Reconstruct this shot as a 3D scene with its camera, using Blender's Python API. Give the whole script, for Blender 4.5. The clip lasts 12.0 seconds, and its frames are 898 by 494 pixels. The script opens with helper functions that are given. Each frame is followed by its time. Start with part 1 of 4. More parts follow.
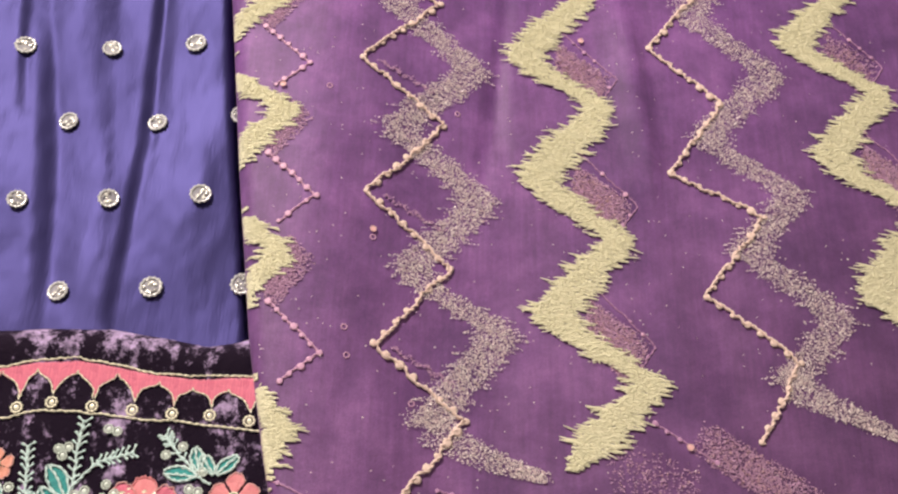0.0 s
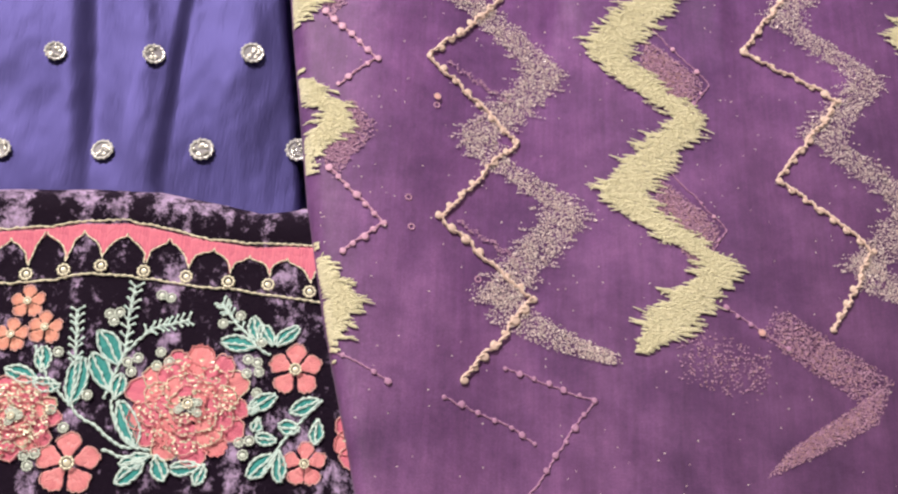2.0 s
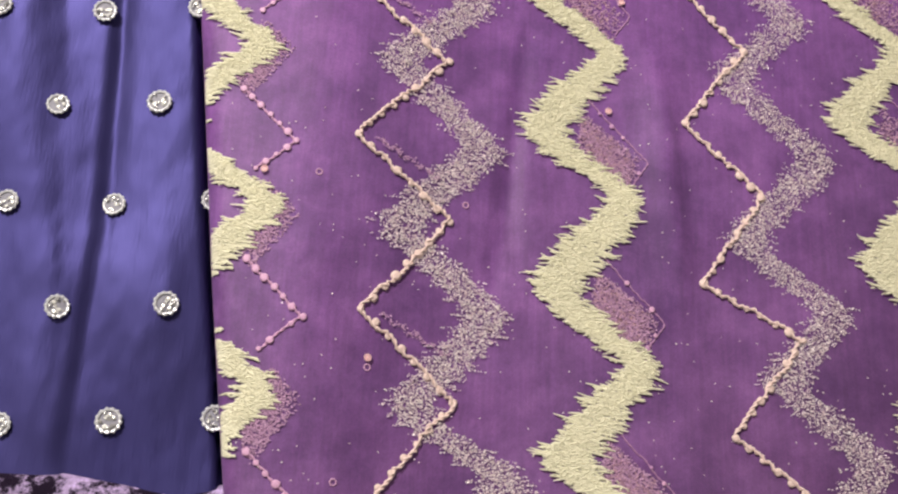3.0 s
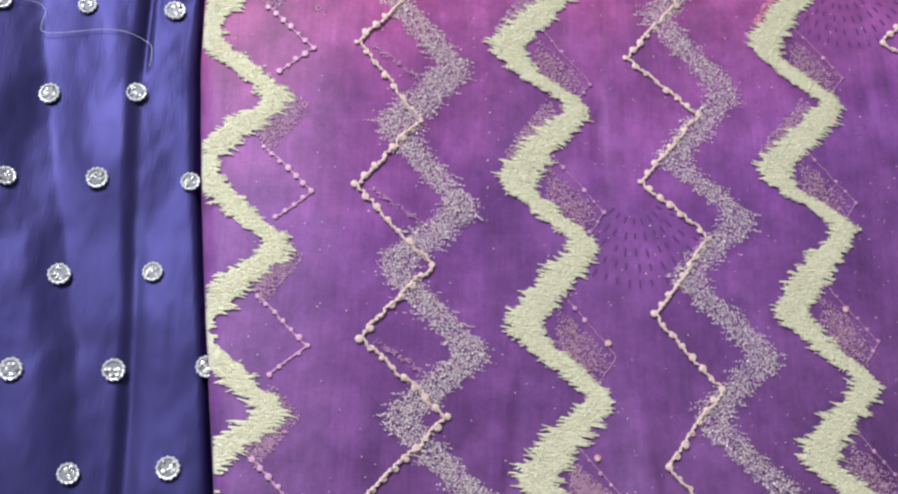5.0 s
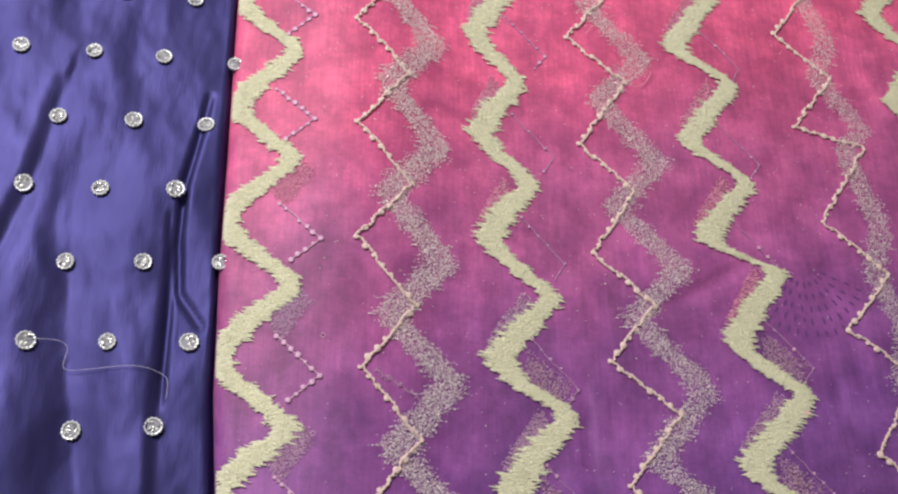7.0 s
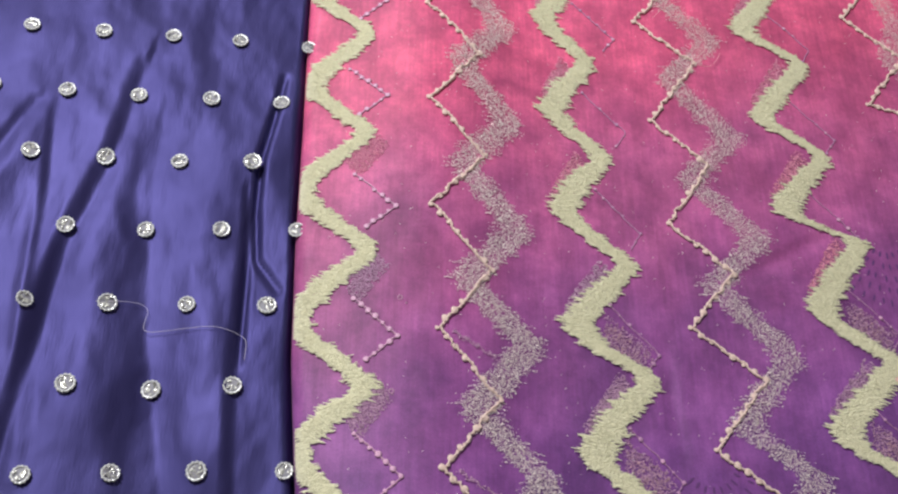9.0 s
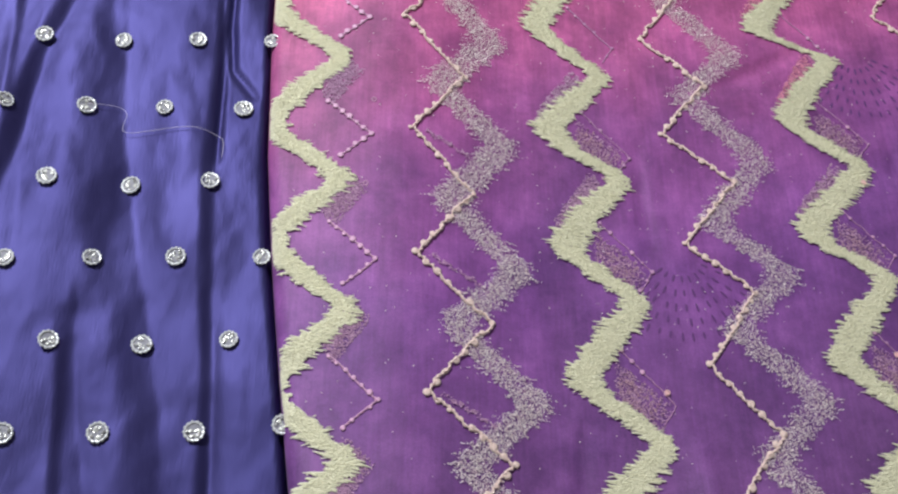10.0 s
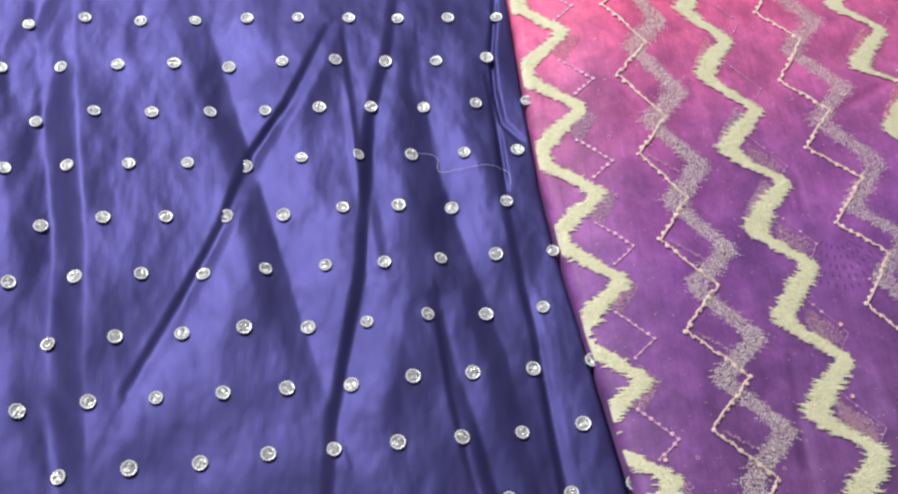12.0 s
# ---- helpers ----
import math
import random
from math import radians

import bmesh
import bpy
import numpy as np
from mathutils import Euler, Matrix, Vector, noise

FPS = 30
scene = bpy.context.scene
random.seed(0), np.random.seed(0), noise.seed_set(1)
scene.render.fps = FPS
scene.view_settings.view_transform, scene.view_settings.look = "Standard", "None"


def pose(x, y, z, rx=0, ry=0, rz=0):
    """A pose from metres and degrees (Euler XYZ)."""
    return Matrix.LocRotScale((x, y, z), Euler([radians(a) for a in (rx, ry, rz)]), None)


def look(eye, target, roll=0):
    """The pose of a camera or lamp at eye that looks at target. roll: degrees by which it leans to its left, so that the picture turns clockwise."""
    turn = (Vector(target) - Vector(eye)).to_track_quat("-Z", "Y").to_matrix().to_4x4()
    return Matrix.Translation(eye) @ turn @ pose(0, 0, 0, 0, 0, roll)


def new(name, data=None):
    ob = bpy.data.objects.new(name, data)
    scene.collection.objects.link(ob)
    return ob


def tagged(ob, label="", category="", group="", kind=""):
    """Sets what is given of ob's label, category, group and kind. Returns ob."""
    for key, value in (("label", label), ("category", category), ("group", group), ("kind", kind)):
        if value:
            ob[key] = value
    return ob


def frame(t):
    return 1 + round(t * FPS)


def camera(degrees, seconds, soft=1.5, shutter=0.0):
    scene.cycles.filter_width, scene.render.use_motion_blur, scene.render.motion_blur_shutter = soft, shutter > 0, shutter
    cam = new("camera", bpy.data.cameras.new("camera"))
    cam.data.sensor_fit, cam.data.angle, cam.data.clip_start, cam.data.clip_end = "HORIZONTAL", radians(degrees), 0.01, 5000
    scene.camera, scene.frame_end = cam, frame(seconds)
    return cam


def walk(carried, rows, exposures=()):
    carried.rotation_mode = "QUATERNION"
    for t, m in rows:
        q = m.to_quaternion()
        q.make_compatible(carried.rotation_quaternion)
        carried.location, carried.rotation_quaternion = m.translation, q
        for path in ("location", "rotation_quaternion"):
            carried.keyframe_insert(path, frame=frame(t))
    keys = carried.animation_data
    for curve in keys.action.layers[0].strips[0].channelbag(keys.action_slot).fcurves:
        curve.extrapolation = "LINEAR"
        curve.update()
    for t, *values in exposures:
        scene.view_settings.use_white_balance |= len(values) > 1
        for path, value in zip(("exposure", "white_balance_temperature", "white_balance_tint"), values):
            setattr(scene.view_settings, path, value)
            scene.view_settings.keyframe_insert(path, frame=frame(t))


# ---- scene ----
cam = camera(46.0, 12.0, soft=2.3)
PATH = [
    (0, (0.0449, -0.0725, 0.4703), (0.0982, 0.3793, -0.4202), 8.819),
    (0.5, (0.0512, -0.0641, 0.4492), (0.1097, 0.3546, -0.4570), 10.447),
    (1, (0.0446, -0.0545, 0.4317), (0.1090, 0.3326, -0.4882), 12.540),
    (1.5, (0.0267, -0.0706, 0.4377), (0.1036, 0.3133, -0.4825), 14.727),
    (2, (-0.0002, -0.0791, 0.4375), (0.0929, 0.2949, -0.4852), 17.259),
    (2.5, (0.0043, 0.0011, 0.4428), (0.1148, 0.3517, -0.4872), 20.584),
    (2.7, (0.0117, 0.0371, 0.4481), (0.1228, 0.3679, -0.4891), 21.838),
    (3.5, (0.0140, 0.1274, 0.4636), (0.1459, 0.4112, -0.4864), 28.594),
    (4.3, (-0.0052, 0.1803, 0.4835), (0.1534, 0.4657, -0.4616), 32.890),
    (4.5, (-0.0112, 0.1929, 0.4915), (0.1516, 0.4889, -0.4497), 32.607),
    (5, (-0.0311, 0.2256, 0.5206), (0.1381, 0.5508, -0.4098), 31.085),
    (5.5, (-0.0479, 0.2495, 0.5611), (0.1288, 0.6221, -0.3500), 28.454),
    (6, (-0.0505, 0.2651, 0.5822), (0.1281, 0.6711, -0.3140), 26.395),
    (6.5, (-0.0476, 0.2816, 0.5868), (0.1299, 0.7046, -0.3017), 25.283),
    (7, (-0.0564, 0.3102, 0.5928), (0.1198, 0.7480, -0.2889), 24.465),
    (7.2, (-0.0641, 0.3204, 0.5962), (0.1096, 0.7679, -0.2811), 23.800),
    (8, (-0.0823, 0.3254, 0.6153), (0.0624, 0.8005, -0.2524), 20.034),
    (8.8, (-0.0724, 0.2724, 0.5834), (0.0467, 0.7730, -0.2740), 16.463),
    (9, (-0.0625, 0.2464, 0.5549), (0.0562, 0.7553, -0.2976), 15.920),
    (9.5, (-0.0529, 0.2014, 0.5395), (0.0671, 0.6969, -0.3208), 15.998),
    (10, (-0.0420, 0.1548, 0.5210), (0.0799, 0.6357, -0.3472), 16.117),
    (10.5, (-0.0240, 0.0916, 0.4937), (0.0995, 0.5575, -0.3825), 15.715),
    (11, (-0.0960, 0.0573, 0.5735), (0.0413, 0.5094, -0.3078), 16.234),
    (11.5, (-0.2100, 0.0310, 0.6711), (-0.0730, 0.5161, -0.1926), 13.760),
    (12, (-0.2638, 0.0116, 0.7084), (-0.1351, 0.5184, -0.1440), 12.153),
]
EXPOSURES = [
    (0.0, 0.28, 7500, 12), (2.0, 0.33, 7400, 12), (2.7, 0.23, 7150, 11), (4.0, 0.05, 5800, 6), (4.8, 0.0, 5800, 6),
    (6.2, -0.32, 6350, 7), (9.0, -0.38, 6300, 5), (10.0, -0.22, 5950, 4), (11.0, 0.1, 5800, 3), (12.0, 0.05, 6200, 4),
]
walk(cam, [(t, look(eye, target, roll)) for t, eye, target, roll in PATH], EXPOSURES)

# ---- light: one ceiling panel in a closed, pale room ----
world = bpy.data.worlds.new("world")
scene.world = world
world.use_nodes = True
world.node_tree.nodes["Background"].inputs[0].default_value = (0.9, 0.95, 1.0, 1)
world.node_tree.nodes["Background"].inputs[1].default_value = 0.05
LAMP_AT, LAMP_POWER = (-0.95, 1.52, 1.70), 76.0
lamp = new("ceiling_light_source", bpy.data.lights.new("ceiling_light_source", "AREA"))
lamp.data.shape, lamp.data.size, lamp.data.size_y, lamp.data.energy = "RECTANGLE", 0.55, 0.45, LAMP_POWER
lamp.data.color = (1.0, 0.97, 0.93)
lamp.matrix_world = look(LAMP_AT, (LAMP_AT[0] - 0.001, LAMP_AT[1], 0))

# ---- materials ----


class Mat:
    """A node material with a Principled shader; node() adds and links a node."""

    def __init__(self, name, **values):
        self.m = bpy.data.materials.new(name)
        self.m.use_nodes = True
        self.tree = self.m.node_tree
        self.shader = self.tree.nodes["Principled BSDF"]
        for key, value in values.items():
            self.put(key.replace("_", " "), value)

    def put(self, key, value):
        socket = self.shader.inputs[key]
        if hasattr(value, "is_output"):
            self.tree.links.new(value, socket)
        else:
            socket.default_value = (*value, 1) if isinstance(value, tuple) and len(value) == 3 else value

    def node(self, kind, out=0, **ins):
        n = self.tree.nodes.new(kind)
        for key, value in ins.items():
            key = int(key[1:]) if key[0] == "i" and key[1:].isdigit() else key.replace("_", " ")
            if hasattr(value, "is_output"):
                self.tree.links.new(value, n.inputs[key])
            else:
                n.inputs[key].default_value = value
        return n.outputs[out]

    def coords(self):
        return self.node("ShaderNodeTexCoord", 3)

    def noise(self, scale, detail=3.0, rough=0.55, vector=None, stretch=None):
        vector = vector or self.coords()
        if stretch:
            vector = self.node("ShaderNodeMapping", Vector=vector, Scale=stretch)
        return self.node("ShaderNodeTexNoise", Vector=vector, Scale=scale, Detail=detail, Roughness=rough)

    def ramp(self, fac, *stops):
        n = self.tree.nodes.new("ShaderNodeValToRGB")
        self.tree.links.new(fac, n.inputs[0])
        e = n.color_ramp.elements
        while len(e) < len(stops):
            e.new(0.5)
        for el, (at, colour) in zip(e, stops):
            el.position, el.color = at, (*colour, 1)
        return n.outputs[0]

    def mix(self, fac, a, b, blend="MIX"):
        n = self.tree.nodes.new("ShaderNodeMix")
        n.data_type, n.blend_type = "RGBA", blend
        for socket, value in ((n.inputs[0], fac), (n.inputs[6], a), (n.inputs[7], b)):
            if hasattr(value, "is_output"):
                self.tree.links.new(value, socket)
            else:
                socket.default_value = (*value, 1) if isinstance(value, tuple) else value
        return n.outputs[2]

    def math(self, op, a, b=0.0, c=0.0):
        n = self.node("ShaderNodeMath", i0=a, i1=b, i2=c).node
        n.operation = op
        return n.outputs[0]

    def bump(self, height, strength=0.3, distance=0.001):
        self.put("Normal", self.node("ShaderNodeBump", Height=height, Strength=strength, Distance=distance))
        return self


def satin_material():
    m = Mat("indigo_satin", Metallic=0.6)
    m.put("Specular IOR Level", 0.25)
    m.put("Specular Tint", (0.72, 0.68, 1.0, 1))
    blot = m.noise(26, 3, 0.55, stretch=(1.0, 0.6, 1.0))
    m.put("Base Color", m.ramp(blot, (0.35, (0.039, 0.034, 0.130)), (0.65, (0.051, 0.045, 0.160))))
    m.put("Roughness", m.ramp(m.noise(9, 3), (0.3, (0.49,) * 3), (0.7, (0.56,) * 3)))
    m.put("Anisotropic", 0.3)
    weave = m.math("MULTIPLY", m.noise(900, 2, 0.5, stretch=(1.0, 0.15, 1.0)), 0.02)
    return m.bump(m.math("ADD", m.noise(20, 3, 0.5, stretch=(1.0, 0.55, 1.0)), weave), 0.6, 0.008).m


def dupatta_material():
    """Chiffon dyed from violet at the hem to rose at the far end, with cloudy edges of the dye."""
    m = Mat("ombre_chiffon", Roughness=0.62)
    m.put("Sheen Weight", 0.08)
    m.put("Sheen Roughness", 0.4)
    xyz = m.node("ShaderNodeSeparateXYZ", 0, Vector=m.coords()).node
    x, y = xyz.outputs[0], xyz.outputs[1]
    cloud = m.noise(7, 4, 0.6)
    way = m.math("ADD", m.math("MULTIPLY_ADD", x, -0.30, y), m.math("MULTIPLY_ADD", cloud, 0.16, -0.08))
    dye = m.ramp(m.math("MULTIPLY", way, 1.2),
                 (0.00, (0.192, 0.074, 0.236)), (0.30, (0.186, 0.064, 0.255)), (0.48, (0.222, 0.064, 0.305)),
                 (0.58, (0.280, 0.070, 0.290)), (0.72, (0.465, 0.092, 0.275)), (0.86, (0.700, 0.100, 0.245)))
    blot = m.ramp(m.noise(15, 6, 0.68), (0.36, (0.64, 0.60, 0.70)), (0.66, (1.24, 1.28, 1.20)))
    haze = m.ramp(m.noise(44, 5, 0.7), (0.40, (0.84, 0.80, 0.86)), (0.68, (1.22, 1.30, 1.20)))
    streak = m.ramp(m.noise(60, 3, 0.6, stretch=(1.0, 0.12, 1.0)), (0.3, (0.9, 0.9, 0.9)), (0.7, (1.08, 1.08, 1.08)))
    fibre = m.ramp(m.noise(420, 3, 0.7, stretch=(1.0, 0.06, 1.0)), (0.32, (0.90,) * 3), (0.70, (1.14,) * 3))
    streak = m.mix(1.0, streak, fibre, "MULTIPLY")
    speck = m.ramp(m.noise(1400, 1, 0.5), (0.30, (0.88,) * 3), (0.70, (1.10,) * 3))
    # the colour darkens towards the far corner of the hem
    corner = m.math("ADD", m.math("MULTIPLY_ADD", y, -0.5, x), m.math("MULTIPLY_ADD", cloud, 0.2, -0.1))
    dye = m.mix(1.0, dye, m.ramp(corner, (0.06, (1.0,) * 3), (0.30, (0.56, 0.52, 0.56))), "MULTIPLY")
    colour = m.mix(1.0, m.mix(1.0, m.mix(1.0, m.mix(1.0, dye, blot, "MULTIPLY"), haze, "MULTIPLY"), streak, "MULTIPLY"), speck, "MULTIPLY")
    m.put("Base Color", colour)
    fine = m.math("ADD", m.noise(45, 4, 0.6), m.math("MULTIPLY", m.noise(900, 2, stretch=(1.0, 0.3, 1.0)), 0.06))
    return m.bump(fine, 0.25, 0.003).m


def thread_material(name, light, dark, rough=0.5, metal=0.0, rare=1.0):
    """Embroidery thread: colour wanders from stitch to stitch."""
    m = Mat(name, Roughness=rough, Metallic=metal)
    pick = m.math("POWER", m.node("ShaderNodeNewGeometry", "Random Per Island"), rare)
    m.put("Base Color", m.mix(m.math("MULTIPLY", m.noise(260, 2), 0.8 / rare**2), m.ramp(pick, (0.0, dark), (1.0, light)), light))
    return m.bump(m.noise(2500, 1), 0.2, 0.0004).m


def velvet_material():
    """Crushed velvet: pale sheen of the lying pile, painted into the colour in patches."""
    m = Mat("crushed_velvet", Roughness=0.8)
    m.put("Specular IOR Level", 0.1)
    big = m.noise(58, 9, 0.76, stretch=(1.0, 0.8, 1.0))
    # more of the painted lilac sheen along the seam, where the rolled edge catches light
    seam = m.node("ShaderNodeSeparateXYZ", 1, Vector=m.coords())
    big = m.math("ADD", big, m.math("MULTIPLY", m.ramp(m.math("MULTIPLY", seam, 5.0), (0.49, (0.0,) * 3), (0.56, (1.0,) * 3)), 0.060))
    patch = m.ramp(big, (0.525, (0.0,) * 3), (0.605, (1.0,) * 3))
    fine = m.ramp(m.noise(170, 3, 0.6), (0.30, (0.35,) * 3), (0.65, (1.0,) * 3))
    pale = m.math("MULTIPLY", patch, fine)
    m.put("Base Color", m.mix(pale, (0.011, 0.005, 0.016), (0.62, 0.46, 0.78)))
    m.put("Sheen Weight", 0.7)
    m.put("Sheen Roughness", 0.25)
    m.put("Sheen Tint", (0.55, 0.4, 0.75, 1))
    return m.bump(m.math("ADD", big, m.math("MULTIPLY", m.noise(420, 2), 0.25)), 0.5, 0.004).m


def plain_material(name, colour, rough=0.8, grain=40.0):
    m = Mat(name, Roughness=rough)
    dark = tuple(c * 0.86 for c in colour)
    m.put("Base Color", m.mix(m.noise(grain, 4), dark, colour))
    return m.bump(m.noise(grain * 8, 3), 0.15, 0.002).m


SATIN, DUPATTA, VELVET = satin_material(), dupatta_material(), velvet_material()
YELLOW = thread_material("cream_yellow_floss", (0.88, 0.84, 0.65), (0.56, 0.54, 0.38), 0.55)
GOLD = thread_material("beige_gold_cord", (0.84, 0.65, 0.60), (0.66, 0.48, 0.43), 0.5, 0.0)
PINK = thread_material("pale_pink_cord", (0.70, 0.40, 0.60), (0.54, 0.27, 0.46), 0.5)
FAINT = thread_material("veiled_pink_cord", (0.54, 0.29, 0.50), (0.40, 0.19, 0.38), 0.55)
GLITTER = thread_material("silver_gold_lurex", (1.0, 0.94, 0.92), (0.62, 0.40, 0.49), 0.28, 0.12, 1.15)
VEIL = thread_material("veiled_mauve_net", (0.60, 0.36, 0.55), (0.44, 0.23, 0.41), 0.6)
ROSE_VEIL = thread_material("veiled_rose_net", (0.80, 0.33, 0.48), (0.62, 0.20, 0.38), 0.6)
BLUSH = thread_material("blush_lurex", (0.72, 0.46, 0.48), (0.42, 0.22, 0.32), 0.45, 0.1)
ZARI = thread_material("silver_gilt_cord", (0.90, 0.86, 0.72), (0.66, 0.61, 0.48), 0.34, 0.2)
SEQUIN = thread_material("clear_silver_sequin", (0.90, 0.89, 0.85), (0.10, 0.09, 0.12), 0.22, 0.35, 1.3)
CORAL = thread_material("coral_floss", (0.86, 0.26, 0.38), (0.64, 0.14, 0.25), 0.42)
ROSE = thread_material("rose_floss", (0.92, 0.38, 0.42), (0.76, 0.22, 0.28), 0.42)
PEACH = thread_material("peach_floss", (0.90, 0.46, 0.38), (0.72, 0.28, 0.22), 0.42)
TEAL = thread_material("teal_floss", (0.07, 0.46, 0.46), (0.03, 0.27, 0.29), 0.42)
MINT = thread_material("pale_mint_cord", (0.74, 0.90, 0.90), (0.52, 0.74, 0.76), 0.45)
BLUSH_RIM = thread_material("pale_rose_cord", (0.92, 0.58, 0.58), (0.74, 0.36, 0.38), 0.45)
SILVER = thread_material("silver_bead_cord", (0.84, 0.84, 0.86), (0.42, 0.41, 0.46), 0.3, 0.25)
BED = thread_material("grey_backing_thread", (0.30, 0.29, 0.34), (0.15, 0.14, 0.20), 0.6)
PEARL = thread_material("pearl_grey_cord", (0.62, 0.70, 0.66), (0.40, 0.46, 0.44), 0.35, 0.1)
LINT = thread_material("lilac_thread", (0.60, 0.55, 0.72), (0.45, 0.40, 0.60), 0.6)
FANINK = plain_material("plum_print", (0.130, 0.038, 0.190), 0.7, 200.0)
WALL = plain_material("warm_white_plaster", (0.80, 0.79, 0.77))
FLOOR = plain_material("grey_floor_tile", (0.34, 0.32, 0.30), 0.45)
SHEET = plain_material("plain_sheet", (0.20, 0.18, 0.26), 0.9, 90.0)
WOOD = plain_material("brown_wood", (0.20, 0.11, 0.06), 0.5, 12.0)
DIFFUSER = bpy.data.materials.new("lit_diffuser")
DIFFUSER.use_nodes = True
DIFFUSER.node_tree.nodes["Principled BSDF"].inputs["Emission Color"].default_value = (1.0, 0.97, 0.93, 1)
DIFFUSER.node_tree.nodes["Principled BSDF"].inputs["Emission Strength"].default_value = 3.0

# ---- mesh helpers ----


def mesh_of(name, verts, faces, material, smooth=True):
    me = bpy.data.meshes.new(name)
    me.from_pydata([tuple(map(float, v)) for v in verts], [], faces)
    me.materials.append(material)
    if smooth:
        me.shade_smooth()
    return me


def part(name, me, parent, label="", at=None):
    ob = new(name, me)
    ob.parent = parent
    if at is not None:
        ob.matrix_basis = at
    return tagged(ob, label)


def thing(name, label, category, group="", kind="", at=(0, 0, 0)):
    ob = new(name)
    ob.empty_display_size = 0.02
    ob.location = at
    return tagged(ob, label, category, group, kind)


def box(name, lo, hi, material, bevel=0.004):
    bm = bmesh.new()
    bmesh.ops.create_cube(bm, size=1)
    for v in bm.verts:
        v.co = [l + (c + 0.5) * (h - l) for l, h, c in zip(lo, hi, v.co)]
    if bevel:
        bmesh.ops.bevel(bm, geom=bm.edges[:], offset=bevel, segments=2, affect="EDGES")
    me = bpy.data.meshes.new(name)
    bm.to_mesh(me)
    bm.free()
    me.materials.append(material)
    return me


# ---- the lie of the cloths ----


def smooth01(a, b, v):
    s = np.clip((v - a) / (b - a), 0, 1)
    return s * s * (3 - 2 * s)


def to_line(x, y, line):
    """Signed distance (to the right of the way, plus) and run along a polyline, for arrays."""
    best, side, run, total = np.full(np.shape(x), 9.0), np.zeros(np.shape(x)), np.zeros(np.shape(x)), 0.0
    for (ax, ay), (bx, by) in zip(line, line[1:]):
        dx, dy = bx - ax, by - ay
        size = math.hypot(dx, dy)
        s = np.clip(((x - ax) * dx + (y - ay) * dy) / size**2, 0, 1)
        d = np.hypot(x - ax - s * dx, y - ay - s * dy)
        sign = np.sign((x - ax) * -dy + (y - ay) * dx) * -1
        near = d < best
        best, side, run = np.where(near, d, best), np.where(near, sign, side), np.where(near, total + s * size, run)
        total += size
    return best * side, run / total


def mm(points):
    return [(a / 1000, b / 1000) for a, b in points]


# folds of the satin: line from north to south, height, width to its east and to its west (metres)
SATIN_FOLDS = [
    (mm([(-361, 690), (-312, 523), (-274, 386), (-246, 289)]), -0.0075, 0.045, 0.030),
    (mm([(-186, 700), (-194, 638), (-211, 565), (-222, 415), (-246, 289), (-250, 220)]), -0.0051, 0.036, 0.0095),
    (mm([(-248, 664), (-283, 576), (-312, 528), (-332, 457), (-355, 401), (-393, 314)]), -0.0039, 0.012, 0.006),
    (mm([(-505, 700), (-460, 451), (-438, 240)]), -0.0060, 0.026, 0.030),
    (mm([(-469, 690), (-435, 451), (-412, 240)]), 0.0045, 0.030, 0.022),
    (mm([(-170, 640), (-165, 560), (-157, 503), (-134, 407), (-118, 342), (-105, 234)]), -0.0070, 0.042, 0.034),
    (mm([(-106, 590), (-105, 486), (-98, 409), (-92, 363), (-87, 273), (-84, 220), (-86, 120)]), -0.0036, 0.032, 0.0065),
    (mm([(-167, 390), (-158, 340), (-146, 290), (-128, 207), (-116, 110)]), -0.0048, 0.024, 0.011),
    (mm([(-96, 700), (-98, 682), (-105, 635), (-105, 598), (-101, 562), (-94, 552), (-86, 541)]), -0.0050, 0.0034, 0.0030),
    (mm([(-111, 612), (-108, 580), (-106, 556), (-104, 493)]), -0.0032, 0.0026, 0.0026),
    (mm([(-102, 410), (-94, 340), (-88, 270), (-84, 240)]), -0.0030, 0.010, 0.045),
    (mm([(-236, 660), (-228, 580), (-220, 470)]), -0.0021, 0.012, 0.004),
    (mm([(-167, 372), (-162, 314), (-151, 240)]), -0.0024, 0.010, 0.004),
    (mm([(-231, 600), (-222, 498), (-212, 420)]), 0.0024, 0.010, 0.010),
]


pleat = random.Random(14)
for _ in range(16):
    px, py, size = pleat.uniform(-0.58, -0.12), pleat.uniform(0.14, 0.86), pleat.uniform(0.06, 0.15)
    lean = pleat.uniform(-0.35, 0.45)
    run = [(px + lean * size * s + pleat.uniform(-0.004, 0.004), py - size * s) for s in (0.0, 0.35, 0.7, 1.0)]
    SATIN_FOLDS.append((run, -pleat.uniform(0.0010, 0.0020), pleat.uniform(0.014, 0.024), pleat.uniform(0.008, 0.016)))


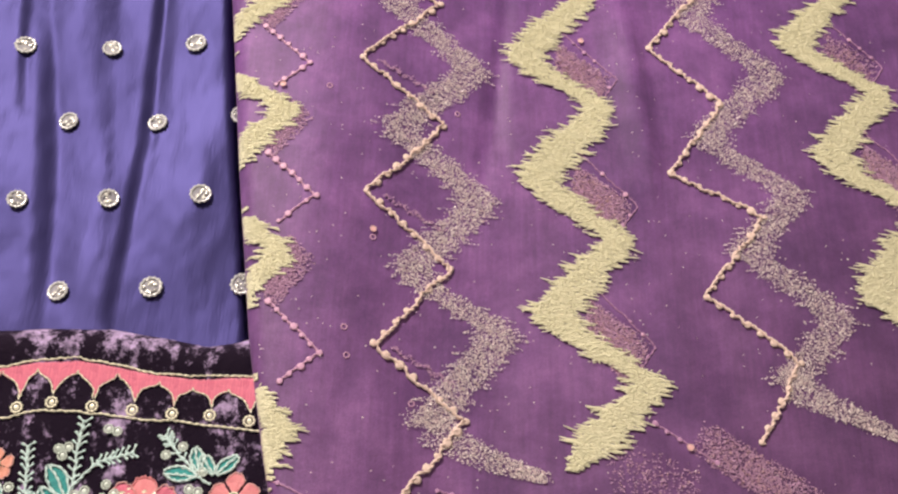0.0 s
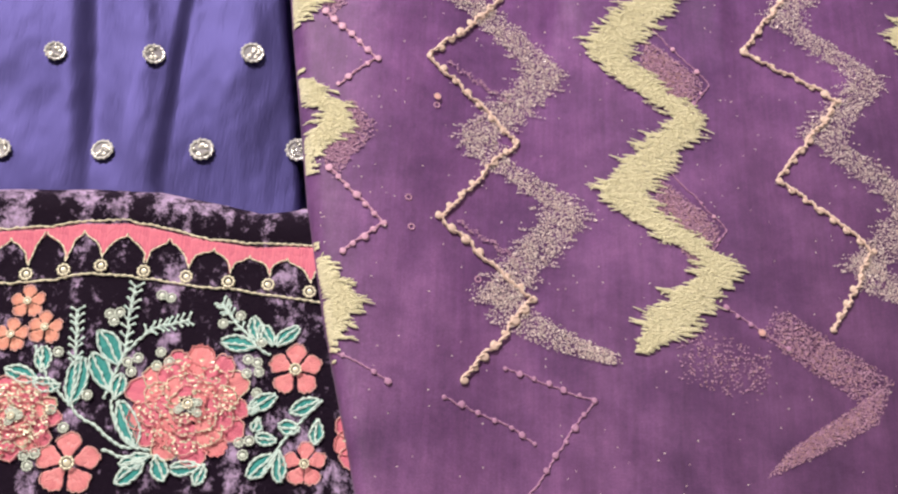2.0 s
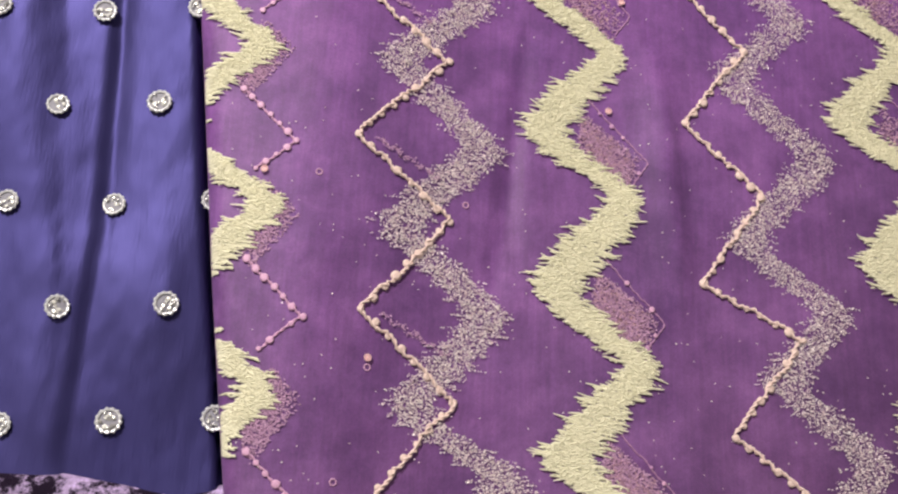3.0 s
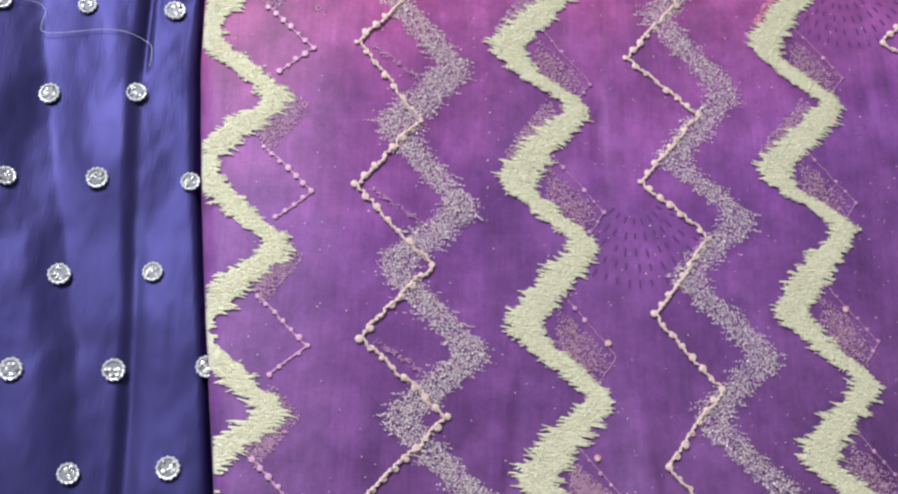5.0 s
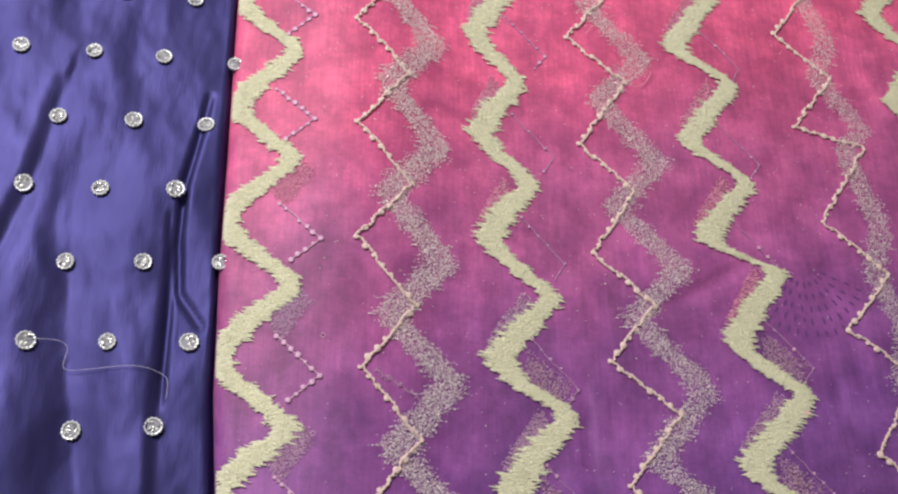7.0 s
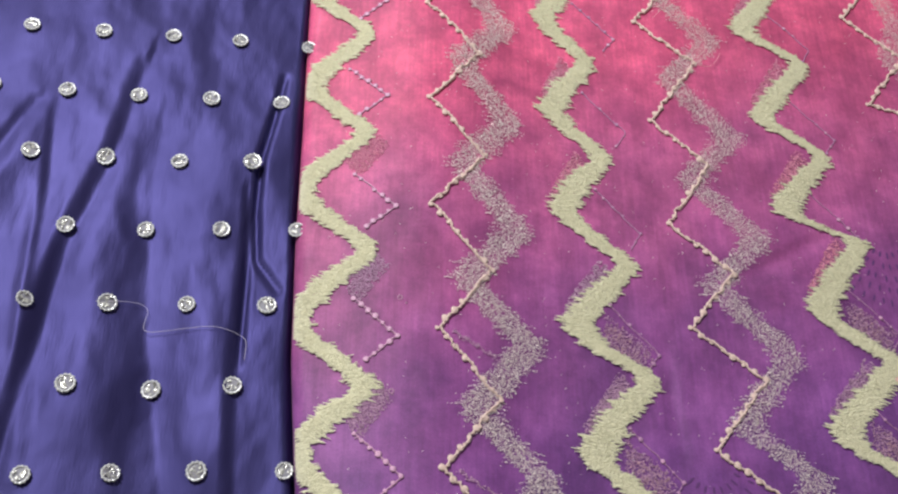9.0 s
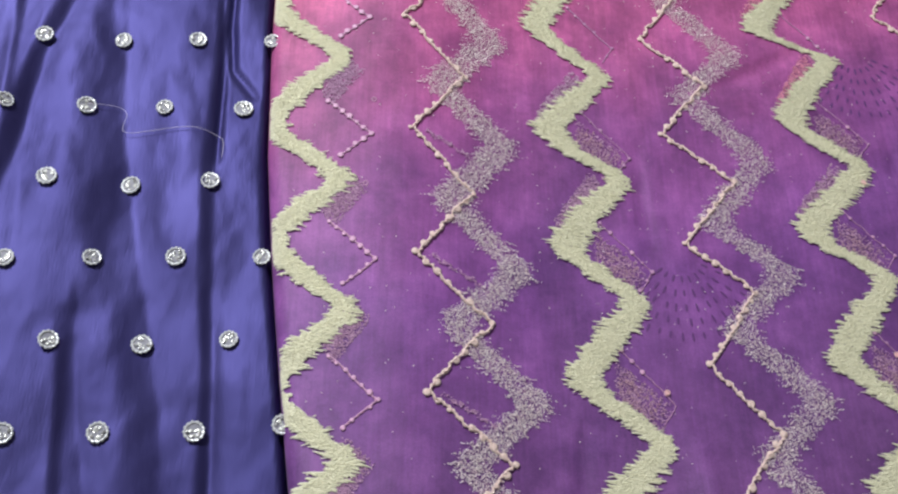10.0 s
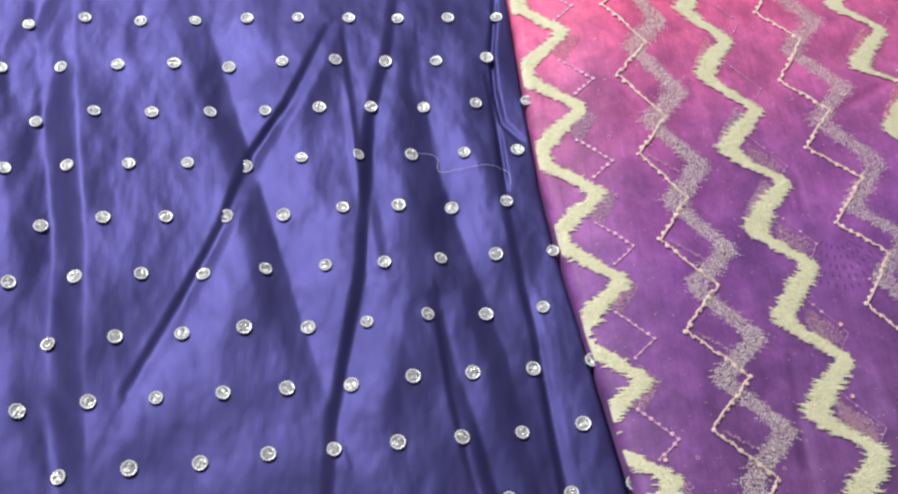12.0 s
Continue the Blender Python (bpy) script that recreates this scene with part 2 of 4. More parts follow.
def waves(x, y, seed, scale):
    """Soft uneven swell from a few crossing waves, about -1 to 1."""
    rng, out = random.Random(seed), 0 * x
    for n in range(7):
        a, k = rng.uniform(-0.55, 0.55), scale * rng.uniform(0.6, 2.1)
        u = x * math.cos(a) + y * math.sin(a)
        v = y * math.cos(a) - x * math.sin(a)
        out = out + np.sin(k * u + 1.8 * np.sin(k * 0.31 * v + n) + rng.uniform(0, 6)) / (1.5 + 0.5 * n)
    return out / 2.2


def satin_lie(x, y):
    x, y = np.asarray(x, float), np.asarray(y, float)
    z = -0.004 + 0.0021 * waves(x, y, 3, 42.0) + 0.0008 * waves(y * 0.8 + 0.5 * x, x, 12, 60.0) + 0.0004 * waves(x + y * 0.4, y - 0.5 * x, 8, 120.0)
    z = z + 0.05 * np.clip(-0.34 - x, 0, 1)
    for line, high, east, west in SATIN_FOLDS:
        # a sharp crease between two nearly flat faces that run out softly
        d, s = to_line(x, y, line)
        t = np.clip(1 - (np.sqrt(d * d + 0.001**2) - 0.001) / np.where(d < 0, east, west), 0, 1)
        z = z + high * t * t * (2 - t) * np.sin(np.pi * np.clip(0.08 + 0.84 * s, 0, 1)) ** 0.6
    return z


def satin_z(x, y):
    """The satin, which drops into a narrow gap beside the dupatta's edge."""
    x, y = np.asarray(x, float), np.asarray(y, float)
    gap = (x - edge_x(y) + 0.0006) / (0.0019 + 0.0005 * np.sin(31 * y))
    return satin_lie(x, y) - 0.007 * np.exp(-(gap**2)) - 0.012 * smooth01(-0.002, 0.003, x - edge_x(y))


EDGE = [(-0.12, 0.036), (0.0, 0.006), (0.058, -0.009), (0.11, -0.020), (0.21, -0.036), (0.28, -0.046), (0.36, -0.058),
        (0.435, -0.068), (0.5, -0.075), (0.58, -0.079), (0.66, -0.081), (0.75, -0.084), (1.1, -0.092)]


def edge_x(y):
    """The folded edge of the dupatta."""
    return np.interp(y, [a for a, _ in EDGE], [b for _, b in EDGE])


DUPATTA_CREASES = [(mm([(199, 571), (232, 591), (277, 619)]), -0.0022, 0.004, 0.007), (mm([(150, 527), (149, 489), (153, 453)]), -0.0018, 0.004, 0.006),
                   (mm([(166, 339), (177, 281), (181, 218)]), 0.0022, 0.004, 0.016), (mm([(104, 339), (97, 270), (100, 214)]), -0.0016, 0.005, 0.004), (mm([(175, 330), (173, 274), (183, 208)]), 0.0018, 0.004, 0.012),
                   (mm([(92, 256), (92, 226), (91, 199)]), -0.0015, 0.004, 0.005), (mm([(321, 557), (321, 520), (333, 493)]), -0.0018, 0.004, 0.006), (mm([(100, 289), (96, 258), (96, 227)]), -0.0015, 0.004, 0.005)]


def dupatta_z(x, y):
    x, y = np.asarray(x, float), np.asarray(y, float)
    z = -0.004 + 0.015 * np.exp(-((x / 0.06) ** 2)) + 0.0013 * waves(x, y, 5, 26.0) + 0.0004 * waves(x, y, 6, 90.0)
    for line, high, left, right in DUPATTA_CREASES:
        d, s = to_line(x, y, line)
        z = z + high * np.exp(-((d / np.where(d < 0, left, right)) ** 2)) * np.sin(np.pi * np.clip(0.1 + 0.8 * s, 0, 1))
    # the folded edge rolls down onto the cloth beneath
    roll = np.clip((x - edge_x(y)) / 0.009, 0, 1)
    return z - 0.008 * (1 - np.sqrt(1 - (1 - roll) ** 2 + 1e-9))


def velvet_z(x, y):
    return 0.0 + 0.0012 * waves(np.asarray(x, float), np.asarray(y, float), 11, 60.0)


def sheet(name, xs, ys, height, material, thick=0.0012):
    """A cloth over a grid of x (for each y) with a hem turned down all round."""
    xs = np.asarray(xs, float)
    rows, cols = xs.shape
    yy = np.repeat(np.asarray(ys, float)[:, None], cols, 1) if np.ndim(ys) == 1 else np.asarray(ys, float)
    z = height(xs, yy)
    verts = np.stack([xs, yy, z], -1).reshape(-1, 3)
    idx = np.arange(rows * cols).reshape(rows, cols)
    faces = np.stack([idx[:-1, :-1], idx[:-1, 1:], idx[1:, 1:], idx[1:, :-1]], -1).reshape(-1, 4).tolist()
    rim = np.concatenate([idx[0, :], idx[1:, -1], idx[-1, -2::-1], idx[-2:0:-1, 0]])
    low = verts[rim] - (0, 0, thick + 0.006)
    at = len(verts)
    n = len(rim)
    faces += [(int(rim[k]), at + k, at + (k + 1) % n, int(rim[(k + 1) % n])) for k in range(n)]
    return mesh_of(name, np.concatenate([verts, low]), faces, material)


# ---- room and table ----
FLOOR_Z, CEIL_Z = -0.76, 1.84
X0, X1, Y0, Y1 = -2.3, 2.3, -1.8, 3.0
for name, lo, hi, mat in (
    ("floor", (X0, Y0, FLOOR_Z - 0.1), (X1, Y1, FLOOR_Z), FLOOR),
    ("ceiling", (X0, Y0, CEIL_Z), (X1, Y1, CEIL_Z + 0.1), WALL),
    ("wall_west", (X0 - 0.12, Y0 - 0.12, FLOOR_Z), (X0, Y1 + 0.12, CEIL_Z), WALL),
    ("wall_east", (X1, Y0 - 0.12, FLOOR_Z), (X1 + 0.12, Y1 + 0.12, CEIL_Z), WALL),
    ("wall_south", (X0, Y0 - 0.12, FLOOR_Z), (X1, Y0, CEIL_Z), WALL),
    ("wall_north", (X0, Y1, FLOOR_Z), (X1, Y1 + 0.12, CEIL_Z), WALL),
):
    tagged(new(name, box(name, lo, hi, mat, 0)), "plain painted " + name.split("_")[0] + " of the room", name.split("_")[0], kind="structure")

fitting = thing("ceiling_light", "flat white ceiling panel lamp, switched on", "lamp")
lx, ly, _ = LAMP_AT
part("frame", box("frame", (lx - 0.34, ly - 0.26, CEIL_Z - 0.05), (lx + 0.34, ly + 0.26, CEIL_Z - 0.002), WALL), fitting)
part("diffuser", box("diffuser", (lx - 0.31, ly - 0.23, CEIL_Z - 0.06), (lx + 0.31, ly + 0.23, CEIL_Z - 0.052), DIFFUSER), fitting)

table = thing("table", "plain low table covered with a dull sheet", "table", at=(0, 0, 0))
part("tabletop", box("tabletop", (-0.75, -0.28, -0.06), (0.75, 1.2, -0.022), SHEET, 0.006), table)
for sx in (-0.68, 0.68):
    for sy in (-0.2, 1.12):
        part("leg", box("leg", (sx - 0.03, sy - 0.03, FLOOR_Z), (sx + 0.03, sy + 0.03, -0.0605), WOOD), table)

# ---- indigo satin tunic with sequin motifs ----
tunic = thing("satin_tunic", "indigo blue satin fabric, wrinkled, dotted with sequin motifs", "fabric")
ys = np.arange(0.085, 1.06, 0.0028)
xs = np.repeat(np.linspace(-0.66, 0.03, 400)[None], len(ys), 0)
part("satin_cloth", sheet("satin_cloth", xs, ys, satin_z, SATIN), tunic)


def tube_ring(radius, thick, turns, rng):
    """A cord sewn round in a ring, scalloped by its stitches."""
    verts, faces, n, k = [], [], 40, 5
    for a in range(n):
        t = 2 * math.pi * a / n
        r = radius * (1 + 0.03 * math.cos(turns * t) + rng.uniform(-0.03, 0.03))
        fat = thick * (1 + 0.30 * math.cos(turns * t))
        for b in range(k):
            p = 2 * math.pi * b / k
            verts.append(((r + fat * math.cos(p)) * math.cos(t), (r + fat * math.cos(p)) * math.sin(t), 0.0006 + fat * 0.8 * math.sin(p)))
    for a in range(n):
        for b in range(k):
            faces.append((a * k + b, (a + 1) % n * k + b, (a + 1) % n * k + (b + 1) % k, a * k + (b + 1) % k))
    return verts, faces


def disc(verts, faces, at, radius, tilt, turn, sides=9, dish=0.25):
    """A thin cupped sequin with a raised middle."""
    base, m = len(verts), pose(*at, *[math.degrees(a) for a in (tilt, 0, turn)])
    verts += [tuple(m @ Vector((radius * math.cos(2 * math.pi * s / sides), radius * math.sin(2 * math.pi * s / sides), 0))) for s in range(sides)]
    verts += [tuple(m @ Vector((0.45 * radius * math.cos(2 * math.pi * s / sides), 0.45 * radius * math.sin(2 * math.pi * s / sides), dish * radius))) for s in range(sides)]
    faces += [(base + s, base + (s + 1) % sides, base + sides + (s + 1) % sides, base + sides + s) for s in range(sides)]
    faces.append(tuple(base + sides + s for s in range(sides)))


def motif_meshes(seed):
    rng = random.Random(seed)
    ring = mesh_of("ring", *tube_ring(0.0047, 0.00068, 13, rng), SILVER, False)
    verts, faces = [], []
    for k in range(13):
        a, r = rng.uniform(0, 6.3), 0.0006 + 0.0031 * math.sqrt(k / 13)
        disc(verts, faces, (r * math.cos(a), r * math.sin(a), 0.0007 + 0.00006 * k), rng.uniform(0.0006, 0.0011), rng.uniform(-0.7, 0.7), a, 6, 0.15)
    bed = mesh_of("stitched_bed", *bed_disc(0.0046), BED)
    return ring, mesh_of("sequins", verts, faces, SEQUIN, False), bed


def bed_disc(r):
    verts = [(0, 0, 0.0006)] + [(r * math.cos(k * math.pi / 8), r * math.sin(k * math.pi / 8), 0.0003) for k in range(16)]
    return verts, [(0, 1 + k, 1 + (k + 1) % 16) for k in range(16)]


def on(height, x, y, lift=0.0, turn=0.0, size=1.0, e=0.003):
    """A pose that lies on a cloth."""
    z = float(height(x, y))
    dx, dy = float(height(x + e, y)) - z, float(height(x, y + e)) - z
    up = Vector((-dx / e, -dy / e, 1)).normalized()
    return Matrix.Translation((x, y, z + lift)) @ up.to_track_quat("Z", "Y").to_matrix().to_4x4() @ pose(0, 0, 0, 0, 0, turn) @ Matrix.Scale(size, 4)


MOTIFS = [motif_meshes(s) for s in range(6)]
rng = random.Random(21)
# the rows of motifs sag and spread a little: polynomial in column and row, millimetres
SAG = {(0, 0): (-68.2, 285.0), (0, 1): (69.0, 248.2), (0, 2): (-9.5, 2.9), (0, 3): (6.7, 7.0), (0, 4): (-0.8, -5.2), (1, 0): (224.0, 18.0), (1, 1): (0.5, 1.6),
       (1, 2): (-4.1, 4.2), (1, 3): (4.1, -4.9), (2, 0): (-2.7, 2.1), (2, 1): (1.9, 6.3), (2, 2): (2.5, -2.9), (3, 0): (-0.5, 1.7), (3, 1): (1.5, 0.4)}
for j in range(-3, 13):
    for i in range(-14, 5):
        ci, cj = max(-12, min(2, i)), min(8, j)
        x, y = (sum(c[k] * (ci / 5) ** a * (cj / 5) ** b for (a, b), c in SAG.items()) for k in (0, 1))
        x, y = (x + 45 * (i - ci) + 14 * (j - cj)) / 1000, (y + 3.8 * (i - ci) + 50 * (j - cj)) / 1000
        x, y = x + rng.uniform(-0.0008, 0.0008), y + rng.uniform(-0.0008, 0.0008)
        if not (-0.60 < x < float(edge_x(y)) + 0.006 and 0.128 < y < 0.98):
            continue
        ring, sequins, bed = MOTIFS[rng.randrange(6)]
        m = part("sequin_motif", ring, tunic, at=on(satin_lie, x, y, 0.0014, rng.uniform(0, 360), rng.uniform(0.9, 1.06), 0.012))
        tagged(part("sequin_fill", sequins, m), kind="stuff")
        part("stitched_bed", bed, m)


def loose_thread(points, height, material, label):
    """A fine stray thread lying on a cloth."""
    loose = bpy.data.curves.new("loose_thread", "CURVE")
    loose.dimensions, loose.bevel_depth, loose.bevel_resolution = "3D", 0.00015, 1
    sp = loose.splines.new("NURBS")
    sp.points.add(len(points) - 1)
    for p, (x, y) in zip(sp.points, points):
        p.co = (x, y, float(height(x, y)) + 0.0026, 1)
    sp.use_endpoint_u, sp.order_u = True, 3
    loose.materials.append(material)
    tagged(new("loose_thread", loose), label, "thread")


loose_thread(mm([(-181, 526), (-165, 529), (-158, 524), (-160, 517), (-160, 511), (-154, 510), (-126, 513), (-115, 513), (-105, 511), (-100, 506), (-101, 495)]), satin_z, LINT, "loose pale lilac thread lying in a loop on satin")
loose_thread(mm([(188, 809), (174, 802), (164, 788)]), dupatta_z, BLUSH_RIM, "short curled pale pink thread on the dupatta")
loose_thread(mm([(186, 750), (200, 745), (210, 754), (212, 761)]), dupatta_z, BLUSH_RIM, "short curled pale pink thread on the dupatta")

# ---- embroidery helpers ----


def rings(radius, seed, material, heart=0.3):
    """A sequin sewn down by a ring of cord, with a small bead at its middle."""
    verts, faces = tube_ring(radius * 0.8, radius * 0.2, 9, random.Random(seed))
    disc(verts, faces, (0, 0, 0.0005), radius * heart, 0.15, seed)
    return mesh_of("sequin", verts, faces, material)


def stitches(rows, width=0.00045, lift=0.0006, fat=0.0006, height=dupatta_z):
    """Many single stitches: rows of x0, y0, x1, y1. Each is a thread arched over the cloth."""
    r = np.asarray(rows, float)
    a, b = r[:, :2], r[:, 2:4]
    way = (b - a) / (np.linalg.norm(b - a, axis=1, keepdims=True) + 1e-9)
    across = np.stack([-way[:, 1], way[:, 0]], 1) * width
    verts = []
    for s, w, up in ((0.0, 0.35, 0.1), (0.25, 1.0, 0.85), (0.75, 1.0, 0.85), (1.0, 0.35, 0.1)):
        mid = a + (b - a) * s
        for side in (-1, 0, 1):
            p = mid + across * side * w
            z = height(p[:, 0], p[:, 1]) + lift + (fat * up if side == 0 else 0)
            verts.append(np.column_stack([p, z]))
    v = np.stack(verts, 1)
    n = len(r)
    base = np.arange(n)[:, None, None] * 12
    quad = []
    for s in range(3):
        for c in range(2):
            quad.append([3 * s + c, 3 * s + 3 + c, 3 * s + 4 + c, 3 * s + 1 + c])
    f = (base + np.array(quad)[None]).reshape(-1, 4)
    return v.reshape(-1, 3), f.tolist()


def along(turns, y):
    """x of a zigzag (turning points from the hem upward) at heights y, with slightly rounded turns."""
    ty, tx = np.array([b for _, b in turns]), np.array([a for a, _ in turns])
    grow = 0.006
    return (np.interp(y - grow, ty, tx) + 2 * np.interp(y, ty, tx) + np.interp(y + grow, ty, tx)) / 4


def zigzag_band(turns, half, seed, clip=True):
    """A band filled with level floss stitches whose ends fringe out unevenly on both sides."""
    rng = np.random.default_rng(seed)
    turns = mm(turns)
    y = np.arange(turns[0][1], turns[-1][1], 0.00038)
    n = len(y)
    mid = along(turns, y)
    half = half * (1 - 0.09 * smooth01(0.20, 0.35, y) - 0.12 * smooth01(0.45, 0.75, y))
    rag = 1 - 0.20 * smooth01(0.25, 0.42, y)
    taper = smooth01(0, 0.014, y - y[0])
    # full at the turns to the west, slim at those to the east
    ty, tx = np.array([b for _, b in turns]), np.array([a for a, _ in turns])
    west = np.array([min(tx[max(k - 1, 0)], tx[min(k + 1, len(tx) - 1)]) >= tx[k] for k in range(len(tx))])
    swing = np.interp(y, ty, np.where(west, -1.0, 1.0))
    slim, full = smooth01(0.1, 1.0, swing), smooth01(0.1, 1.0, -swing)

    def spikes(pitch):
        """Uneven pointed teeth: core at 0, longest points at 1."""
        at = np.cumsum(rng.uniform(0.55, 1.45, int((y[-1] - y[0]) / pitch * 1.3) + 8)) * pitch + y[0] - 2 * pitch
        long = rng.uniform(0.15, 1.0, len(at))
        k = np.clip(np.searchsorted(at, y) - 1, 0, len(at) - 2)
        s = (y - at[k]) / (at[k + 1] - at[k])
        return long[k] * (1 - np.abs(2 * s - 1))

    fray = rag * (1.0 * spikes(0.0024) + 0.28 * spikes(0.0011))
    left = mid - half * (0.62 - 0.12 * rag - 0.40 * slim + fray) * (0.25 + 0.75 * taper)
    fray = rag * (1.0 * spikes(0.0024) + 0.28 * spikes(0.0011))
    right = mid + half * (0.62 - 0.12 * rag + 0.18 * full + fray) * (0.25 + 0.75 * taper)
    rows = []
    slant = 0.12
    for k in range(n):
        l, r = left[k], right[k]
        if clip:
            l = max(l, float(edge_x(y[k])) + 0.0006)
        if r - l < 0.0012:
            continue
        cuts = [l] + sorted(rng.uniform(l + 0.1 * (r - l), r - 0.1 * (r - l), 3)) + [r]
        for a, b in zip(cuts, cuts[1:]):
            a, b = a - 0.0022, b + 0.0022
            yy = y[k] + rng.uniform(-0.0003, 0.0003)
            tip = rng.normal(0.04, 0.13) * (b - a)
            rows.append((max(a, l), yy - slant * (a - mid[k]) - tip / 2, min(b, r), yy - slant * (b - mid[k]) + tip / 2))
    # short woolly loops on top, lying every way
    n = int((turns[-1][1] - turns[0][1]) * 15000)
    k = rng.integers(0, len(y), n)
    px = left[k] + (right[k] - left[k]) * rng.uniform(0.08, 0.92, n)
    a, size = rng.normal(0.0, 0.45, n), rng.uniform(0.0006, 0.0012, n)
    ok = px > edge_x(y[k]) + 0.003
    loops = np.column_stack([px - size * np.cos(a), y[k] - size * np.sin(a), px + size * np.cos(a), y[k] + size * np.sin(a)])[ok]
    v1, f1 = stitches(rows, 0.00042, 0.0011, 0.0004)
    v2, f2 = stitches(loops, 0.00032, 0.0014, 0.0004)
    return np.concatenate([v1, v2]), f1 + [[q + len(v1) for q in f] for f in f2]


def flakes(points, size, seed, height=dupatta_z, lift=0.0007):
    """Short glinting lurex stitches, strewn at the points, each a small tilted lozenge."""
    rng = np.random.default_rng(seed)
    p = np.asarray(points, float)
    n = len(p)
    turn, long, wide = rng.uniform(-0.9, 0.9, n), size * rng.uniform(0.6, 1.3, n), size * rng.uniform(0.4, 0.7, n)
    ux, uy = np.cos(turn), np.sin(turn)
    z = height(p[:, 0], p[:, 1]) + lift + rng.uniform(0, 0.0003, n)
    t1, t2 = rng.normal(0, 0.35, n), rng.normal(0, 0.35, n)
    v = np.stack([
        np.column_stack([p[:, 0] - ux * long, p[:, 1] - uy * long, z - t1 * long]),
        np.column_stack([p[:, 0] + uy * wide, p[:, 1] - ux * wide, z - t2 * wide + 0.0002]),
        np.column_stack([p[:, 0] + ux * long, p[:, 1] + uy * long, z + t1 * long]),
        np.column_stack([p[:, 0] - uy * wide, p[:, 1] + ux * wide, z + t2 * wide + 0.0002]),
    ], 1)
    return v.reshape(-1, 3), np.arange(4 * n).reshape(-1, 4).tolist()


def strew(turns, half, density, seed, fringe=1.0):
    """Points strewn over a zigzag band, thick inside and thinning out in points at its sides."""
    rng = np.random.default_rng(seed)
    turns = mm(turns)
    lo, hi = turns[0][1], turns[-1][1]
    n = int((hi - lo) * half * 2 * 1.9 * density * 1e6)
    y = rng.uniform(lo, hi, n)
    u = rng.uniform(-1.9, 1.9, n)
    pitch = 0.0026
    teeth = [rng.uniform(0.0, 1.0, int((hi - lo) / pitch) + 3) for _ in (0, 1)]
    cell = ((y - lo) / pitch + 0.4 * np.sin(y * 331)).clip(0)
    reach = np.where(u < 0, teeth[0][cell.astype(int)], teeth[1][cell.astype(int)]) * (1 - cell % 1.0)
    keep = np.abs(u) < 0.66 + 0.75 * fringe * reach + np.abs(rng.normal(0, 0.10, n))
    keep &= rng.uniform(0, 1, n) < 1.0 - 0.30 * (np.abs(u) > 0.7)
    x = along(turns, y) + u * half
    keep &= x > edge_x(y) + 0.002
    return np.column_stack([x, y])[keep]


def knot_mesh(name, r, material, seed, flat=0.65):
    """A bead-like chain knot: a squat, lumpy drop."""
    rng, verts, faces, n = random.Random(seed), [(0, 0, 0.45 * flat * r)], [], 9
    for up, out in ((0.75, 0.62), (0.3, 1.0), (-0.1, 0.9)):
        for k in range(n):
            a = 2 * math.pi * k / n
            q = r * out * (1 + rng.uniform(-0.12, 0.12))
            verts.append((q * math.cos(a), q * math.sin(a), flat * r * up))
    faces += [(0, 1 + k, 1 + (k + 1) % n) for k in range(n)]
    for ring in (0, 1):
        faces += [(1 + ring * n + k, 1 + (ring + 1) * n + k, 1 + (ring + 1) * n + (k + 1) % n, 1 + ring * n + (k + 1) % n) for k in range(n)]
    return mesh_of(name, verts, faces, material)


def cord(lines, radius, seed, height=dupatta_z, plies=2, lift=0.0008, wobble=0.0005):
    """A twisted cord laid along polylines."""
    rng, verts, faces = random.Random(seed), [], []
    for line in lines:
        pts = []
        for (ax, ay), (bx, by) in zip(line, line[1:]):
            m = max(2, int(math.hypot(bx - ax, by - ay) / 0.0011))
            pts += [(ax + (bx - ax) * k / m, ay + (by - ay) * k / m) for k in range(m)]
        pts.append(line[-1])
        p = np.array(pts)
        kernel = np.array([1, 2, 1]) / 4
        if len(p) > 8:
            for _ in range(2):
                p[1:-1] = kernel[0] * p[:-2] + kernel[1] * p[1:-1] + kernel[2] * p[2:]
        sway = np.cumsum([rng.uniform(-1, 1) for _ in p])
        way = np.gradient(p, axis=0)
        way /= np.linalg.norm(way, axis=1, keepdims=True) + 1e-9
        across = np.stack([-way[:, 1], way[:, 0]], 1)
        p = p + across * (wobble * np.sin(sway))[:, None]
        z = height(p[:, 0], p[:, 1]) + lift
        for ply in range(plies):
            base = len(verts)
            for k in range(len(p)):
                tw = k * 1.15 + ply * 2 * math.pi / plies
                cx = p[k] + across[k] * radius * 0.55 * math.cos(tw)
                cz = z[k] + radius * 0.55 * math.sin(tw)
                for s in range(4):
                    a = math.pi / 2 * s
                    q = cx + across[k] * radius * 0.62 * math.cos(a)
                    verts.append((q[0], q[1], cz + radius * 0.62 * math.sin(a)))
            for k in range(len(p) - 1):
                for s in range(4):
                    faces.append((base + 4 * k + s, base + 4 * k + 4 + s, base + 4 * k + 4 + (s + 1) % 4, base + 4 * k + (s + 1) % 4))
    return verts, faces


